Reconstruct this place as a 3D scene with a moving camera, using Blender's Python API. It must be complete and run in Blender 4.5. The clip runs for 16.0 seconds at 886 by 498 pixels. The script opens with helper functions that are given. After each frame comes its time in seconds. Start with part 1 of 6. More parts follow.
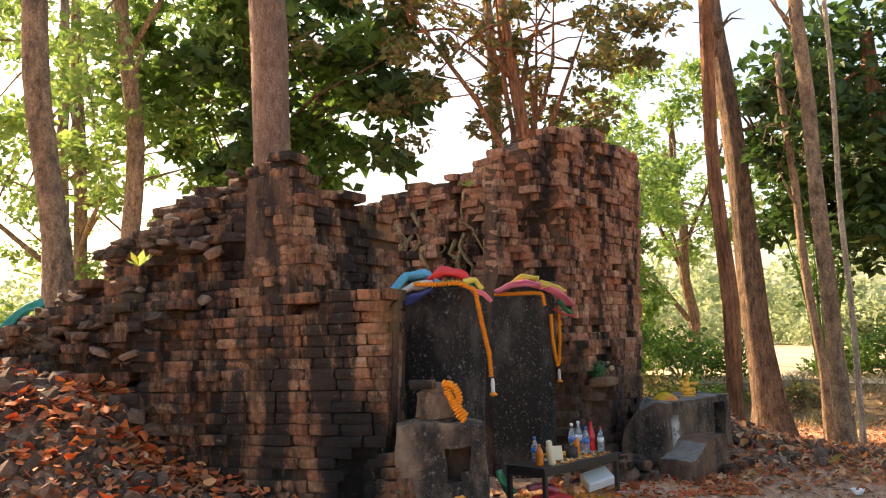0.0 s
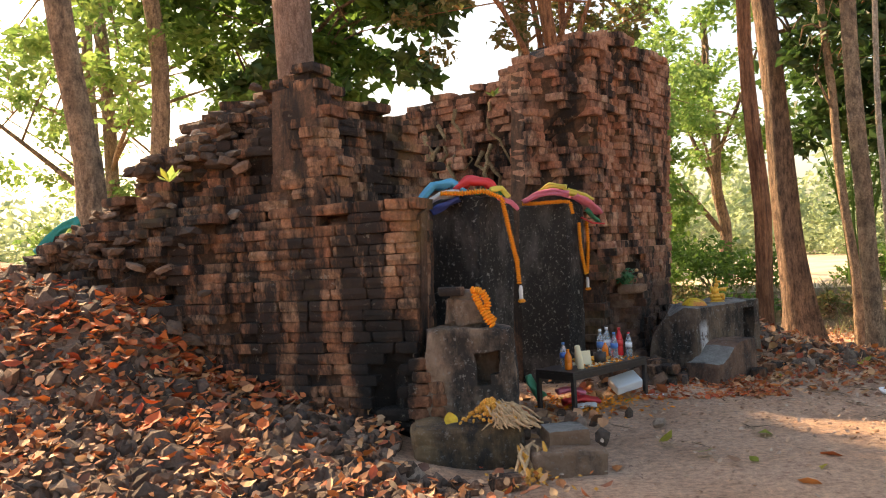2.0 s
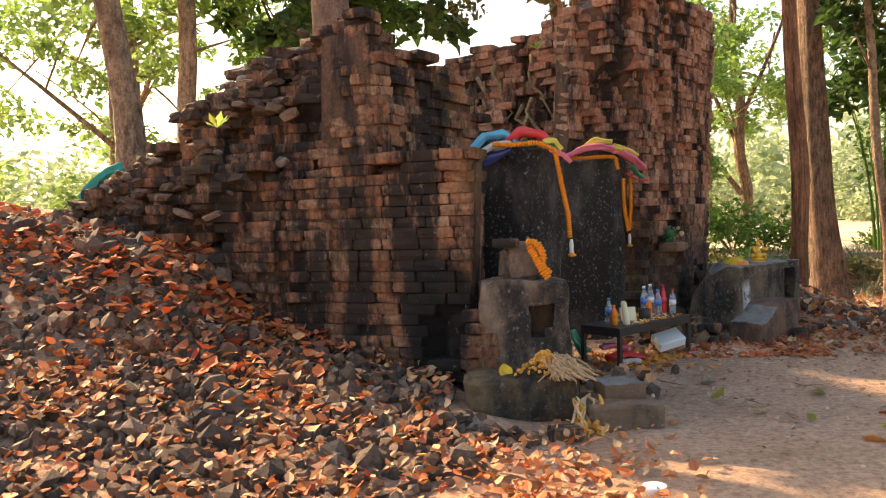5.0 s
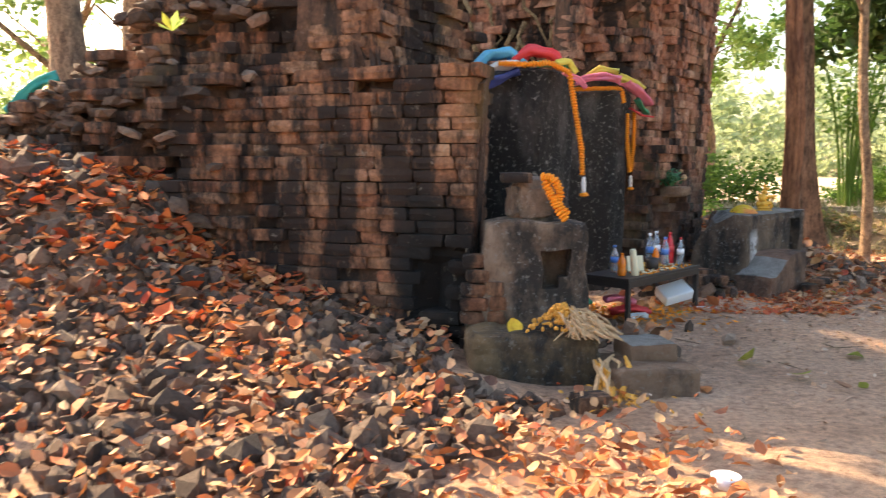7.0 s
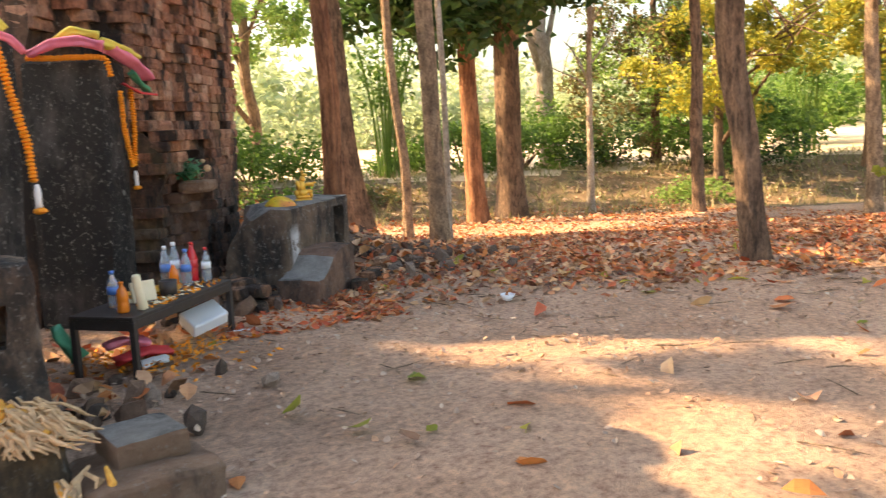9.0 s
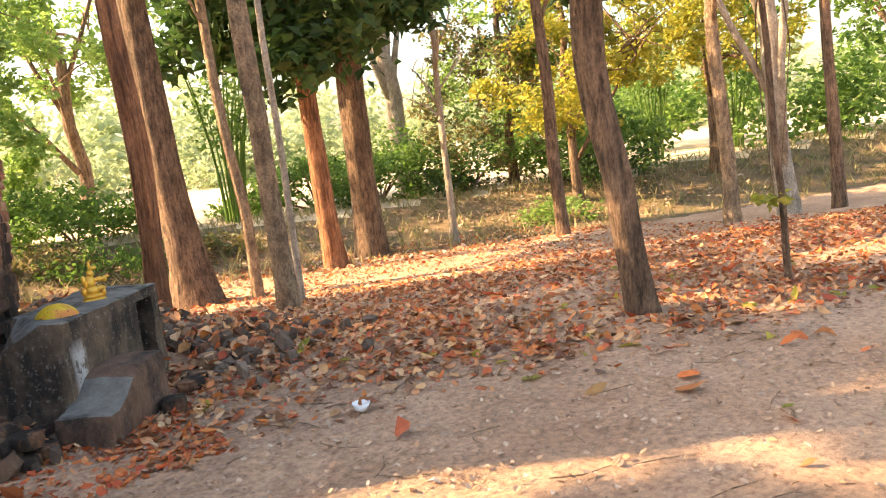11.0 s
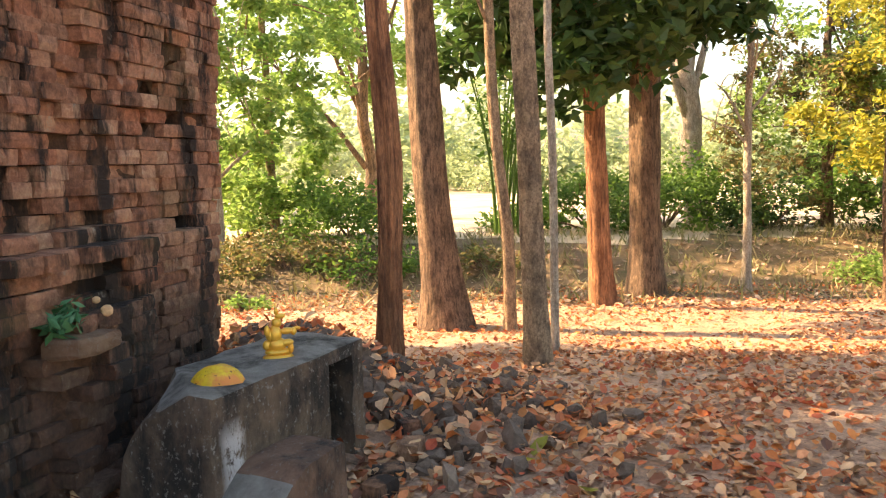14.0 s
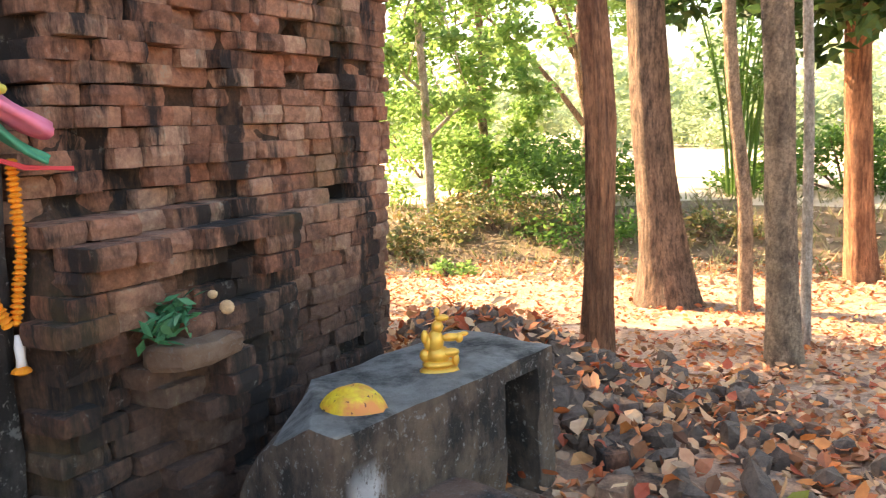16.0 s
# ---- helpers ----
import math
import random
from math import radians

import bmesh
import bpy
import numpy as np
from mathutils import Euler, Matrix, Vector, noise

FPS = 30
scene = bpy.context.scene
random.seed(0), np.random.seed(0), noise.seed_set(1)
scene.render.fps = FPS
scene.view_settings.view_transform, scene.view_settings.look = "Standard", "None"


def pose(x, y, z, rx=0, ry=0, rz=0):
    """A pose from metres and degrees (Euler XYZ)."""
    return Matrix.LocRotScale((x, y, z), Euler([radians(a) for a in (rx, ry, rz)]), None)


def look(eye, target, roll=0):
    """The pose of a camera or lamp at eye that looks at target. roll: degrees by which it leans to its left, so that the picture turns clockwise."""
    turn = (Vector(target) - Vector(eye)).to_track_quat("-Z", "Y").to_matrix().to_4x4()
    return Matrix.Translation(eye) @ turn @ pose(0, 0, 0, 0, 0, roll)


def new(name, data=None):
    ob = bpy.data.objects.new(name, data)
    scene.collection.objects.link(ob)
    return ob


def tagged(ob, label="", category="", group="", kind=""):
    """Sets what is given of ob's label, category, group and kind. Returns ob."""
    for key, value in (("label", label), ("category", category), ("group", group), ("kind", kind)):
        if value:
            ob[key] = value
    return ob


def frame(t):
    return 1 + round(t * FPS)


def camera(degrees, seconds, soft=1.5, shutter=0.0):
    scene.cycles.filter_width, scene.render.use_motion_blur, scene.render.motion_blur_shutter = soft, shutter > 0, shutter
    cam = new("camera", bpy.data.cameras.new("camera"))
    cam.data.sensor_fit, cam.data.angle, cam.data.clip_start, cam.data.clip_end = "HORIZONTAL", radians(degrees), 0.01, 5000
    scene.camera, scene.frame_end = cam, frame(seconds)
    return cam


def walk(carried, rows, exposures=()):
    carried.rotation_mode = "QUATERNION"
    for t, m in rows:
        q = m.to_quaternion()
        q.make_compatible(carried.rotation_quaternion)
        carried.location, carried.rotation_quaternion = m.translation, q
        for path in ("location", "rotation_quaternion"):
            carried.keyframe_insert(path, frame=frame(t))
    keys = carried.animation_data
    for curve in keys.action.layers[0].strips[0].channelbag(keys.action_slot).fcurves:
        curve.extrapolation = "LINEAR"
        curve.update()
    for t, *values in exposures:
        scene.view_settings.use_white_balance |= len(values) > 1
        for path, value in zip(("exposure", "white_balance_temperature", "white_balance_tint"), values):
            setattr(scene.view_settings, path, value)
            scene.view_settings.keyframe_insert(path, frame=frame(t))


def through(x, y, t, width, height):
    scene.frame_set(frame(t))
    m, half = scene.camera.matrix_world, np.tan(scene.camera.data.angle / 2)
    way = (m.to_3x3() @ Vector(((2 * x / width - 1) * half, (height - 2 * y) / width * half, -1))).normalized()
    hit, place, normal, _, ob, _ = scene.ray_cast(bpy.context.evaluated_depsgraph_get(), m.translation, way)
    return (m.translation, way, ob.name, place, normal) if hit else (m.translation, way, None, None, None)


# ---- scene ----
cam = camera(57.2, 16.0, 1.1, 0.18)
PATH = [
    (0, (0.428, -0.004, 1.470), (0.322, 1.982, 1.675), -1.9),
    (0.5, (0.441, -0.006, 1.444), (0.324, 1.982, 1.621), -2.1),
    (1, (0.448, -0.010, 1.420), (0.308, 1.982, 1.532), -2.1),
    (1.5, (0.453, -0.015, 1.405), (0.289, 1.977, 1.454), -2.4),
    (2, (0.444, -0.017, 1.403), (0.257, 1.974, 1.409), -3.0),
    (2.5, (0.459, -0.027, 1.399), (0.257, 1.963, 1.389), -3.7),
    (3, (0.462, -0.020, 1.392), (0.239, 1.967, 1.382), -3.6),
    (3.5, (0.458, -0.020, 1.392), (0.219, 1.966, 1.378), -3.0),
    (4, (0.437, -0.015, 1.376), (0.188, 1.969, 1.354), -2.4),
    (4.5, (0.356, 0.003, 1.374), (0.115, 1.988, 1.339), -2.0),
    (4.7, (0.266, -0.009, 1.367), (0.043, 1.978, 1.311), -2.1),
    (6.8, (-0.252, 0.670, 1.270), (-0.450, 2.646, 1.036), -0.3),
    (7, (-0.242, 0.794, 1.255), (-0.337, 2.778, 1.025), -0.0),
    (7.5, (-0.192, 1.223, 1.262), (0.135, 3.190, 1.104), -0.4),
    (8, (-0.017, 1.542, 1.269), (0.549, 3.450, 1.073), -1.0),
    (8.5, (0.170, 1.817, 1.311), (0.889, 3.667, 1.061), -1.5),
    (9, (0.360, 2.178, 1.301), (1.270, 3.933, 0.999), -2.4),
    (9.2, (0.426, 2.275, 1.338), (1.447, 3.966, 1.024), -3.2),
    (11.3, (1.232, 3.265, 1.567), (2.420, 4.851, 1.298), -6.5),
    (11.5, (1.265, 3.355, 1.584), (2.413, 4.972, 1.324), -6.8),
    (12, (1.423, 3.584, 1.584), (2.438, 5.285, 1.309), -7.4),
    (12.5, (1.627, 3.807, 1.626), (2.483, 5.596, 1.368), -6.3),
    (13, (1.802, 4.100, 1.618), (2.549, 5.935, 1.350), -4.2),
    (13.5, (1.907, 4.399, 1.659), (2.593, 6.263, 1.426), -2.0),
    (14, (2.059, 4.615, 1.688), (2.668, 6.509, 1.483), -1.4),
    (14.5, (2.243, 4.863, 1.710), (2.759, 6.787, 1.541), -1.3),
    (15, (2.306, 5.168, 1.665), (2.693, 7.118, 1.442), -1.9),
    (15.5, (2.348, 5.443, 1.686), (2.600, 7.411, 1.436), -2.4),
    (16, (2.410, 5.674, 1.672), (2.489, 7.651, 1.382), -2.5),
]
walk(cam, [(t, look(eye, target, roll)) for t, eye, target, roll in PATH], [(0, 1.45, 7500, 14), (4.5, 1.4, 7500, 14), (7, 1.88, 7000, 12), (9, 1.95, 7700, 14), (12, 2.1, 7700, 14), (14.5, 1.95, 7800, 14), (15.5, 1.9, 7400, 14), (16, 2.5, 7000, 12)])

# ---------------- light and sky ----------------
SUN_DIR = Vector((-0.655, 0.514, 0.559)).normalized()
world = bpy.data.worlds.new("sky")
scene.world = world
world.use_nodes = True
wn = world.node_tree
sky = wn.nodes.new("ShaderNodeTexSky")
sky.sky_type = "NISHITA"
sky.sun_disc = False
sky.sun_elevation = math.asin(SUN_DIR.z)
sky.sun_rotation = math.atan2(SUN_DIR.x, SUN_DIR.y)
sky.dust_density = 3.0
sky.air_density = 1.2
wn.links.new(sky.outputs[0], wn.nodes["Background"].inputs[0])
wn.nodes["Background"].inputs[1].default_value = 0.13
sun = new("sun", bpy.data.lights.new("sun", "SUN"))
sun.data.energy = 5.0
sun.data.angle = radians(0.6)
sun.data.color = (1.0, 0.74, 0.46)
sun.rotation_euler = SUN_DIR.to_track_quat("Z", "Y").to_euler()

# ---------------- material tools ----------------


def material(name, rough=0.9):
    m = bpy.data.materials.new(name)
    m.use_nodes = True
    b = m.node_tree.nodes["Principled BSDF"]
    b.inputs["Roughness"].default_value = rough
    return m, m.node_tree, b


def node(nt, kind, **sets):
    n = nt.nodes.new(kind)
    for k, v in sets.items():
        n.inputs[k.replace("_", " ")].default_value = v
    return n


def noise_at(nt, vec, scale, detail=6.0, rough=0.6, stretch=None):
    if stretch:
        mp = nt.nodes.new("ShaderNodeMapping")
        mp.inputs["Scale"].default_value = stretch
        nt.links.new(vec, mp.inputs["Vector"])
        vec = mp.outputs[0]
    n = node(nt, "ShaderNodeTexNoise", Scale=scale, Detail=detail, Roughness=rough)
    nt.links.new(vec, n.inputs["Vector"])
    return n.outputs["Fac"]


def ramp(nt, fac, stops):
    r = nt.nodes.new("ShaderNodeValToRGB")
    els = r.color_ramp.elements
    while len(els) < len(stops):
        els.new(0.5)
    for el, (p, c) in zip(els, stops):
        el.position = p
        el.color = (*c, 1) if len(c) == 3 else c
    nt.links.new(fac, r.inputs[0])
    return r.outputs[0]


def mix(nt, fac, a, b, mode="MIX"):
    n = nt.nodes.new("ShaderNodeMix")
    n.data_type, n.blend_type = "RGBA", mode
    for sock, val in ((n.inputs[0], fac), (n.inputs[6], a), (n.inputs[7], b)):
        if isinstance(val, (int, float)):
            sock.default_value = val
        elif isinstance(val, tuple):
            sock.default_value = (*val, 1)
        else:
            nt.links.new(val, sock)
    return n.outputs[2]


def bump(nt, b, height, strength=0.5, distance=0.02):
    n = node(nt, "ShaderNodeBump", Strength=strength, Distance=distance)
    nt.links.new(height, n.inputs["Height"])
    nt.links.new(n.outputs[0], b.inputs["Normal"])


def grey(v):
    return (v, v, v)


def brick_material(name, tones, dark=0.5, rnd="object", crust=False):
    m, nt, b = material(name, 0.92)
    pos = nt.nodes.new("ShaderNodeNewGeometry")
    if rnd == "object":
        r = nt.nodes.new("ShaderNodeObjectInfo").outputs["Random"]
    else:
        r = pos.outputs["Random Per Island"]
    p = pos.outputs["Position"]
    col = ramp(nt, r, [(i / (len(tones) - 1), c) for i, c in enumerate(tones)])
    patch = ramp(nt, noise_at(nt, p, 7, 8, 0.7), [(0.3, (0.2, 0.17, 0.15)), (0.5, grey(0.5)), (0.7, (0.72, 0.66, 0.6))])
    col = mix(nt, 0.7, col, patch, "OVERLAY")
    fine = noise_at(nt, p, 28, 8, 0.7)
    col = mix(nt, 0.55, col, ramp(nt, fine, [(0.25, (0.12, 0.08, 0.06)), (0.5, (0.5, 0.36, 0.27)), (0.75, (0.9, 0.74, 0.62))]), "OVERLAY")
    streak = noise_at(nt, p, 3.2, 9, 0.70, (1.0, 1.0, 0.22))
    lo = 0.54 - 0.10 * dark
    stain = ramp(nt, streak, [(lo, grey(0.0)), (lo + 0.10, grey(0.95))])
    col = mix(nt, stain, col, (0.018, 0.014, 0.012))
    # soot above an old offering fire at the wall's foot
    away = nt.nodes.new("ShaderNodeVectorMath")
    away.operation = "DISTANCE"
    flat = nt.nodes.new("ShaderNodeMapping")
    flat.inputs["Scale"].default_value = (1.5, 0.6, 0.75)
    nt.links.new(p, flat.inputs["Vector"])
    nt.links.new(flat.outputs[0], away.inputs[0])
    away.inputs[1].default_value = (-0.50 * 1.5, 5.75 * 0.6, 0.55 * 0.75)
    ragged = nt.nodes.new("ShaderNodeMath")
    ragged.operation = "MULTIPLY_ADD"
    nt.links.new(noise_at(nt, p, 5, 8, 0.7), ragged.inputs[0])
    ragged.inputs[1].default_value = 0.55
    nt.links.new(away.outputs["Value"], ragged.inputs[2])
    soot = ramp(nt, ragged.outputs[0], [(0.58, grey(0.96)), (0.72, grey(0.0))])
    col = mix(nt, soot, col, (0.010, 0.009, 0.008))
    if crust:
        # black algal crust on the projecting lower masonry, ragged along its upper edge
        sep = nt.nodes.new("ShaderNodeSeparateXYZ")
        nt.links.new(p, sep.inputs[0])
        edge = nt.nodes.new("ShaderNodeMath")
        edge.operation = "MULTIPLY_ADD"
        nt.links.new(noise_at(nt, p, 2.6, 9, 0.72), edge.inputs[0])
        edge.inputs[1].default_value = 1.5
        nt.links.new(sep.outputs["Z"], edge.inputs[2])
        half = nt.nodes.new("ShaderNodeMath")
        half.operation = "MULTIPLY"
        half.inputs[1].default_value = 0.4
        nt.links.new(edge.outputs[0], half.inputs[0])
        col = mix(nt, ramp(nt, half.outputs[0], [(0.66, grey(0.72)), (0.80, grey(0.0))]), col, (0.036, 0.029, 0.024))
    speck = noise_at(nt, p, 14, 8, 0.75)
    lich = ramp(nt, speck, [(0.60, grey(0)), (0.68, grey(0.55))])
    col = mix(nt, lich, col, (0.40, 0.37, 0.31))
    moss = ramp(nt, noise_at(nt, p, 1.3, 5, 0.6), [(0.58, grey(0)), (0.72, grey(0.45))])
    col = mix(nt, moss, col, (0.19, 0.14, 0.045))
    nt.links.new(col, b.inputs["Base Color"])
    bump(nt, b, noise_at(nt, p, 24, 12, 0.8), 1.0, 0.045)
    return m


SOUTH_TONES = [(0.33, 0.165, 0.09), (0.44, 0.275, 0.175), (0.27, 0.145, 0.085), (0.50, 0.35, 0.24), (0.37, 0.18, 0.105), (0.22, 0.135, 0.09)]
FACE_TONES = [(0.46, 0.235, 0.15), (0.58, 0.36, 0.255), (0.36, 0.19, 0.125), (0.62, 0.43, 0.32), (0.50, 0.24, 0.155), (0.28, 0.17, 0.12)]
M_BRICK = brick_material("weathered_brick", SOUTH_TONES, 1.05)
M_BRICK_ISLAND = brick_material("weathered_brick_mass", SOUTH_TONES, 1.05, "island")
M_BRICK_FACE = brick_material("pink_weathered_brick", FACE_TONES, 0.6, "object", True)
M_BRICK_FACE_ISLAND = brick_material("pink_weathered_brick_mass", FACE_TONES, 0.5, "island", True)
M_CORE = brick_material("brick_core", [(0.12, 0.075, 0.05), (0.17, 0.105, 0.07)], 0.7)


def stone_material(name, base, pale, spots=0.6, dark=(0.03, 0.028, 0.026), cover=0.5):
    m, nt, b = material(name, 0.88)
    p = nt.nodes.new("ShaderNodeNewGeometry").outputs["Position"]
    col = mix(nt, ramp(nt, noise_at(nt, p, 9, 8, 0.7), [(0.3, grey(0)), (0.7, grey(1))]), base, pale)
    st = ramp(nt, noise_at(nt, p, 3.0, 8, 0.68, (1, 1, 0.5)), [(0.5 - 0.2 * cover, grey(0)), (0.66 - 0.2 * cover, grey(0.95))])
    col = mix(nt, st, col, dark)
    sp = ramp(nt, noise_at(nt, p, 34, 9, 0.72), [(0.57, grey(0)), (0.64, grey(spots))])
    col = mix(nt, sp, col, (0.36, 0.345, 0.31))
    big = ramp(nt, noise_at(nt, p, 11, 5, 0.6), [(0.66, grey(0)), (0.70, grey(0.7 * spots))])
    col = mix(nt, big, col, (0.42, 0.42, 0.38))
    nt.links.new(col, b.inputs["Base Color"])
    bump(nt, b, noise_at(nt, p, 22, 12, 0.8), 1.0, 0.05)
    return m


M_JAMB = stone_material("dark_lichened_sandstone", (0.075, 0.066, 0.058), (0.15, 0.13, 0.115), 0.8, (0.016, 0.014, 0.012), cover=0.75)
M_JAMB_PALE = stone_material("grey_lichened_sandstone", (0.16, 0.14, 0.13), (0.30, 0.26, 0.24), 0.5, cover=0.6)
M_STONE = stone_material("speckled_sandstone", (0.22, 0.145, 0.095), (0.42, 0.31, 0.225), 0.75, cover=0.25)
M_MOSSY = stone_material("mossy_laterite", (0.16, 0.105, 0.05), (0.30, 0.20, 0.105), 0.4, cover=0.28)
M_BLOCK = stone_material("grey_carved_sandstone", (0.16, 0.11, 0.075), (0.30, 0.215, 0.15), 0.9, cover=0.3)
M_PEDESTAL = stone_material("brown_sandstone", (0.22, 0.125, 0.075), (0.38, 0.25, 0.165), 0.4, cover=-0.35)
# Paler blue-grey, given only to upward-facing faces of slab and blocks
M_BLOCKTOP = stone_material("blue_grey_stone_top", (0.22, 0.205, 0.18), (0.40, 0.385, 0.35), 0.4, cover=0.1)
M_REDSTONE = stone_material("reddish_sandstone", (0.20, 0.105, 0.065), (0.34, 0.20, 0.135), 0.4, cover=0.25)


def rubble_material():
    m, nt, b = material("laterite_rubble", 0.93)
    g = nt.nodes.new("ShaderNodeNewGeometry")
    p = g.outputs["Position"]
    col = ramp(nt, g.outputs["Random Per Island"], [(0, (0.06, 0.043, 0.034)), (0.35, (0.13, 0.085, 0.058)), (0.6, (0.23, 0.125, 0.075)), (0.8, (0.085, 0.065, 0.055)), (0.93, (0.20, 0.14, 0.10)), (1, (0.38, 0.28, 0.21))])
    col = mix(nt, 0.7, col, ramp(nt, noise_at(nt, p, 30, 8, 0.7), [(0.3, grey(0.2)), (0.7, grey(0.8))]), "OVERLAY")
    nt.links.new(col, b.inputs["Base Color"])
    bump(nt, b, noise_at(nt, p, 60, 8, 0.75), 0.9, 0.02)
    return m


M_RUBBLE = rubble_material()


def ground_material():
    m, nt, b = material("dusty_earth", 0.95)
    p = nt.nodes.new("ShaderNodeNewGeometry").outputs["Position"]
    col = ramp(nt, noise_at(nt, p, 1.1, 8, 0.65), [(0.3, (0.39, 0.24, 0.155)), (0.5, (0.52, 0.345, 0.235)), (0.75, (0.59, 0.415, 0.30))])
    fine = ramp(nt, noise_at(nt, p, 22, 10, 0.75), [(0.32, (0.12, 0.09, 0.07)), (0.5, grey(0.5)), (0.68, (0.86, 0.78, 0.7))])
    col = mix(nt, 0.75, col, fine, "OVERLAY")
    bits = ramp(nt, noise_at(nt, p, 60, 4, 0.6), [(0.64, grey(0)), (0.70, grey(0.6))])
    col = mix(nt, bits, col, (0.16, 0.09, 0.05))
    nt.links.new(col, b.inputs["Base Color"])
    bump(nt, b, noise_at(nt, p, 16, 12, 0.8), 0.9, 0.05)
    return m


M_GROUND = ground_material()


def field_material():
    m, nt, b = material("dry_stubble_field", 0.95)
    p = nt.nodes.new("ShaderNodeNewGeometry").outputs["Position"]
    col = ramp(nt, noise_at(nt, p, 0.35, 8, 0.65), [(0.3, (0.36, 0.28, 0.17)), (0.6, (0.62, 0.50, 0.36)), (0.8, (0.30, 0.30, 0.12))])
    nt.links.new(col, b.inputs["Base Color"])
    return m


M_FIELD = field_material()


def bank_material():
    m, nt, b = material("grassy_bank_earth", 0.95)
    p = nt.nodes.new("ShaderNodeNewGeometry").outputs["Position"]
    col = ramp(nt, noise_at(nt, p, 1.4, 10, 0.75), [(0.35, (0.07, 0.075, 0.025)), (0.5, (0.17, 0.115, 0.06)), (0.7, (0.29, 0.19, 0.11))])
    nt.links.new(col, b.inputs["Base Color"])
    bump(nt, b, noise_at(nt, p, 20, 8, 0.7), 0.8, 0.05)
    return m


M_BANK = bank_material()


def leaf_material(name, tones, through=0.4, rough=0.55):
    m, nt, b = material(name, rough)
    g = nt.nodes.new("ShaderNodeNewGeometry")
    col = ramp(nt, g.outputs["Random Per Island"], [(i / (len(tones) - 1), c) for i, c in enumerate(tones)])
    col = mix(nt, 0.35, col, ramp(nt, noise_at(nt, g.outputs["Position"], 18, 4, 0.6), [(0.3, grey(0.25)), (0.7, grey(0.75))]), "OVERLAY")
    nt.links.new(col, b.inputs["Base Color"])
    if through:
        tr = nt.nodes.new("ShaderNodeBsdfTranslucent")
        nt.links.new(col, tr.inputs[0])
        mx = nt.nodes.new("ShaderNodeMixShader")
        mx.inputs[0].default_value = through
        nt.links.new(b.outputs[0], mx.inputs[1])
        nt.links.new(tr.outputs[0], mx.inputs[2])
        nt.links.new(mx.outputs[0], nt.nodes["Material Output"].inputs[0])
    return m


M_LITTER_RED = leaf_material("red_fallen_leaves", [(0.50, 0.09, 0.03), (0.66, 0.20, 0.05), (0.24, 0.07, 0.035), (0.62, 0.30, 0.12), (0.56, 0.12, 0.03), (0.40, 0.06, 0.025)], 0.12, 0.75)
M_LITTER = leaf_material("fallen_leaves", [(0.16, 0.065, 0.03), (0.62, 0.22, 0.055), (0.40, 0.07, 0.03), (0.64, 0.38, 0.18), (0.20, 0.10, 0.055), (0.72, 0.47, 0.27), (0.58, 0.16, 0.045), (0.10, 0.055, 0.04)], 0.12, 0.75)
M_LITTER_TAN = leaf_material("dry_tan_leaves", [(0.36, 0.25, 0.18), (0.50, 0.37, 0.27), (0.26, 0.17, 0.12), (0.45, 0.26, 0.15), (0.56, 0.45, 0.34)], 0.1, 0.8)
M_LEAF_DARK = leaf_material("dark_green_leaves", [(0.03, 0.065, 0.02), (0.05, 0.11, 0.03), (0.075, 0.15, 0.035), (0.035, 0.08, 0.022)], 0.4)
M_LEAF_MID = leaf_material("green_leaves", [(0.07, 0.15, 0.03), (0.12, 0.23, 0.045), (0.17, 0.29, 0.06), (0.09, 0.18, 0.04)], 0.55)
M_LEAF_LIGHT = leaf_material("sunlit_light_green_leaves", [(0.14, 0.26, 0.06), (0.22, 0.36, 0.09), (0.30, 0.42, 0.12), (0.18, 0.30, 0.08)], 0.55)
M_LEAF_OLIVE = leaf_material("olive_drying_leaves", [(0.10, 0.13, 0.04), (0.16, 0.17, 0.06), (0.22, 0.16, 0.07), (0.08, 0.12, 0.04), (0.30, 0.19, 0.07)], 0.45)
M_LEAF_YELLOW = leaf_material("yellow_leaves", [(0.32, 0.33, 0.05), (0.48, 0.43, 0.06), (0.22, 0.28, 0.06), (0.56, 0.47, 0.08)], 0.5)
# Distance haze is painted into this leaf colour, for far woods and bushes
M_LEAF_HAZE = leaf_material("haze_paled_leaves", [(0.34, 0.42, 0.22), (0.42, 0.50, 0.28), (0.28, 0.36, 0.20)], 0.4)
M_GRASS = leaf_material("dry_grass", [(0.34, 0.28, 0.14), (0.22, 0.22, 0.09), (0.42, 0.34, 0.20), (0.16, 0.19, 0.06)], 0.3, 0.8)


def bark_material(name, lo, hi, stretch=0.12, scale=16):
    m, nt, b = material(name, 0.9)
    p = nt.nodes.new("ShaderNodeNewGeometry").outputs["Position"]
    f = noise_at(nt, p, scale, 9, 0.7, (1, 1, stretch))
    g = noise_at(nt, p, scale * 3, 8, 0.75, (1, 1, min(1.0, stretch * 2)))
    col = ramp(nt, f, [(0.36, lo), (0.58, hi)])
    col = mix(nt, 0.65, col, ramp(nt, g, [(0.35, grey(0.15)), (0.65, grey(0.85))]), "OVERLAY")
    patch = ramp(nt, noise_at(nt, p, 2.5, 6, 0.6), [(0.45, grey(0)), (0.65, grey(0.5))])
    col = mix(nt, patch, col, tuple(0.55 * c for c in lo))
    nt.links.new(col, b.inputs["Base Color"])
    bump(nt, b, f, 1.0, 0.09)
    return m


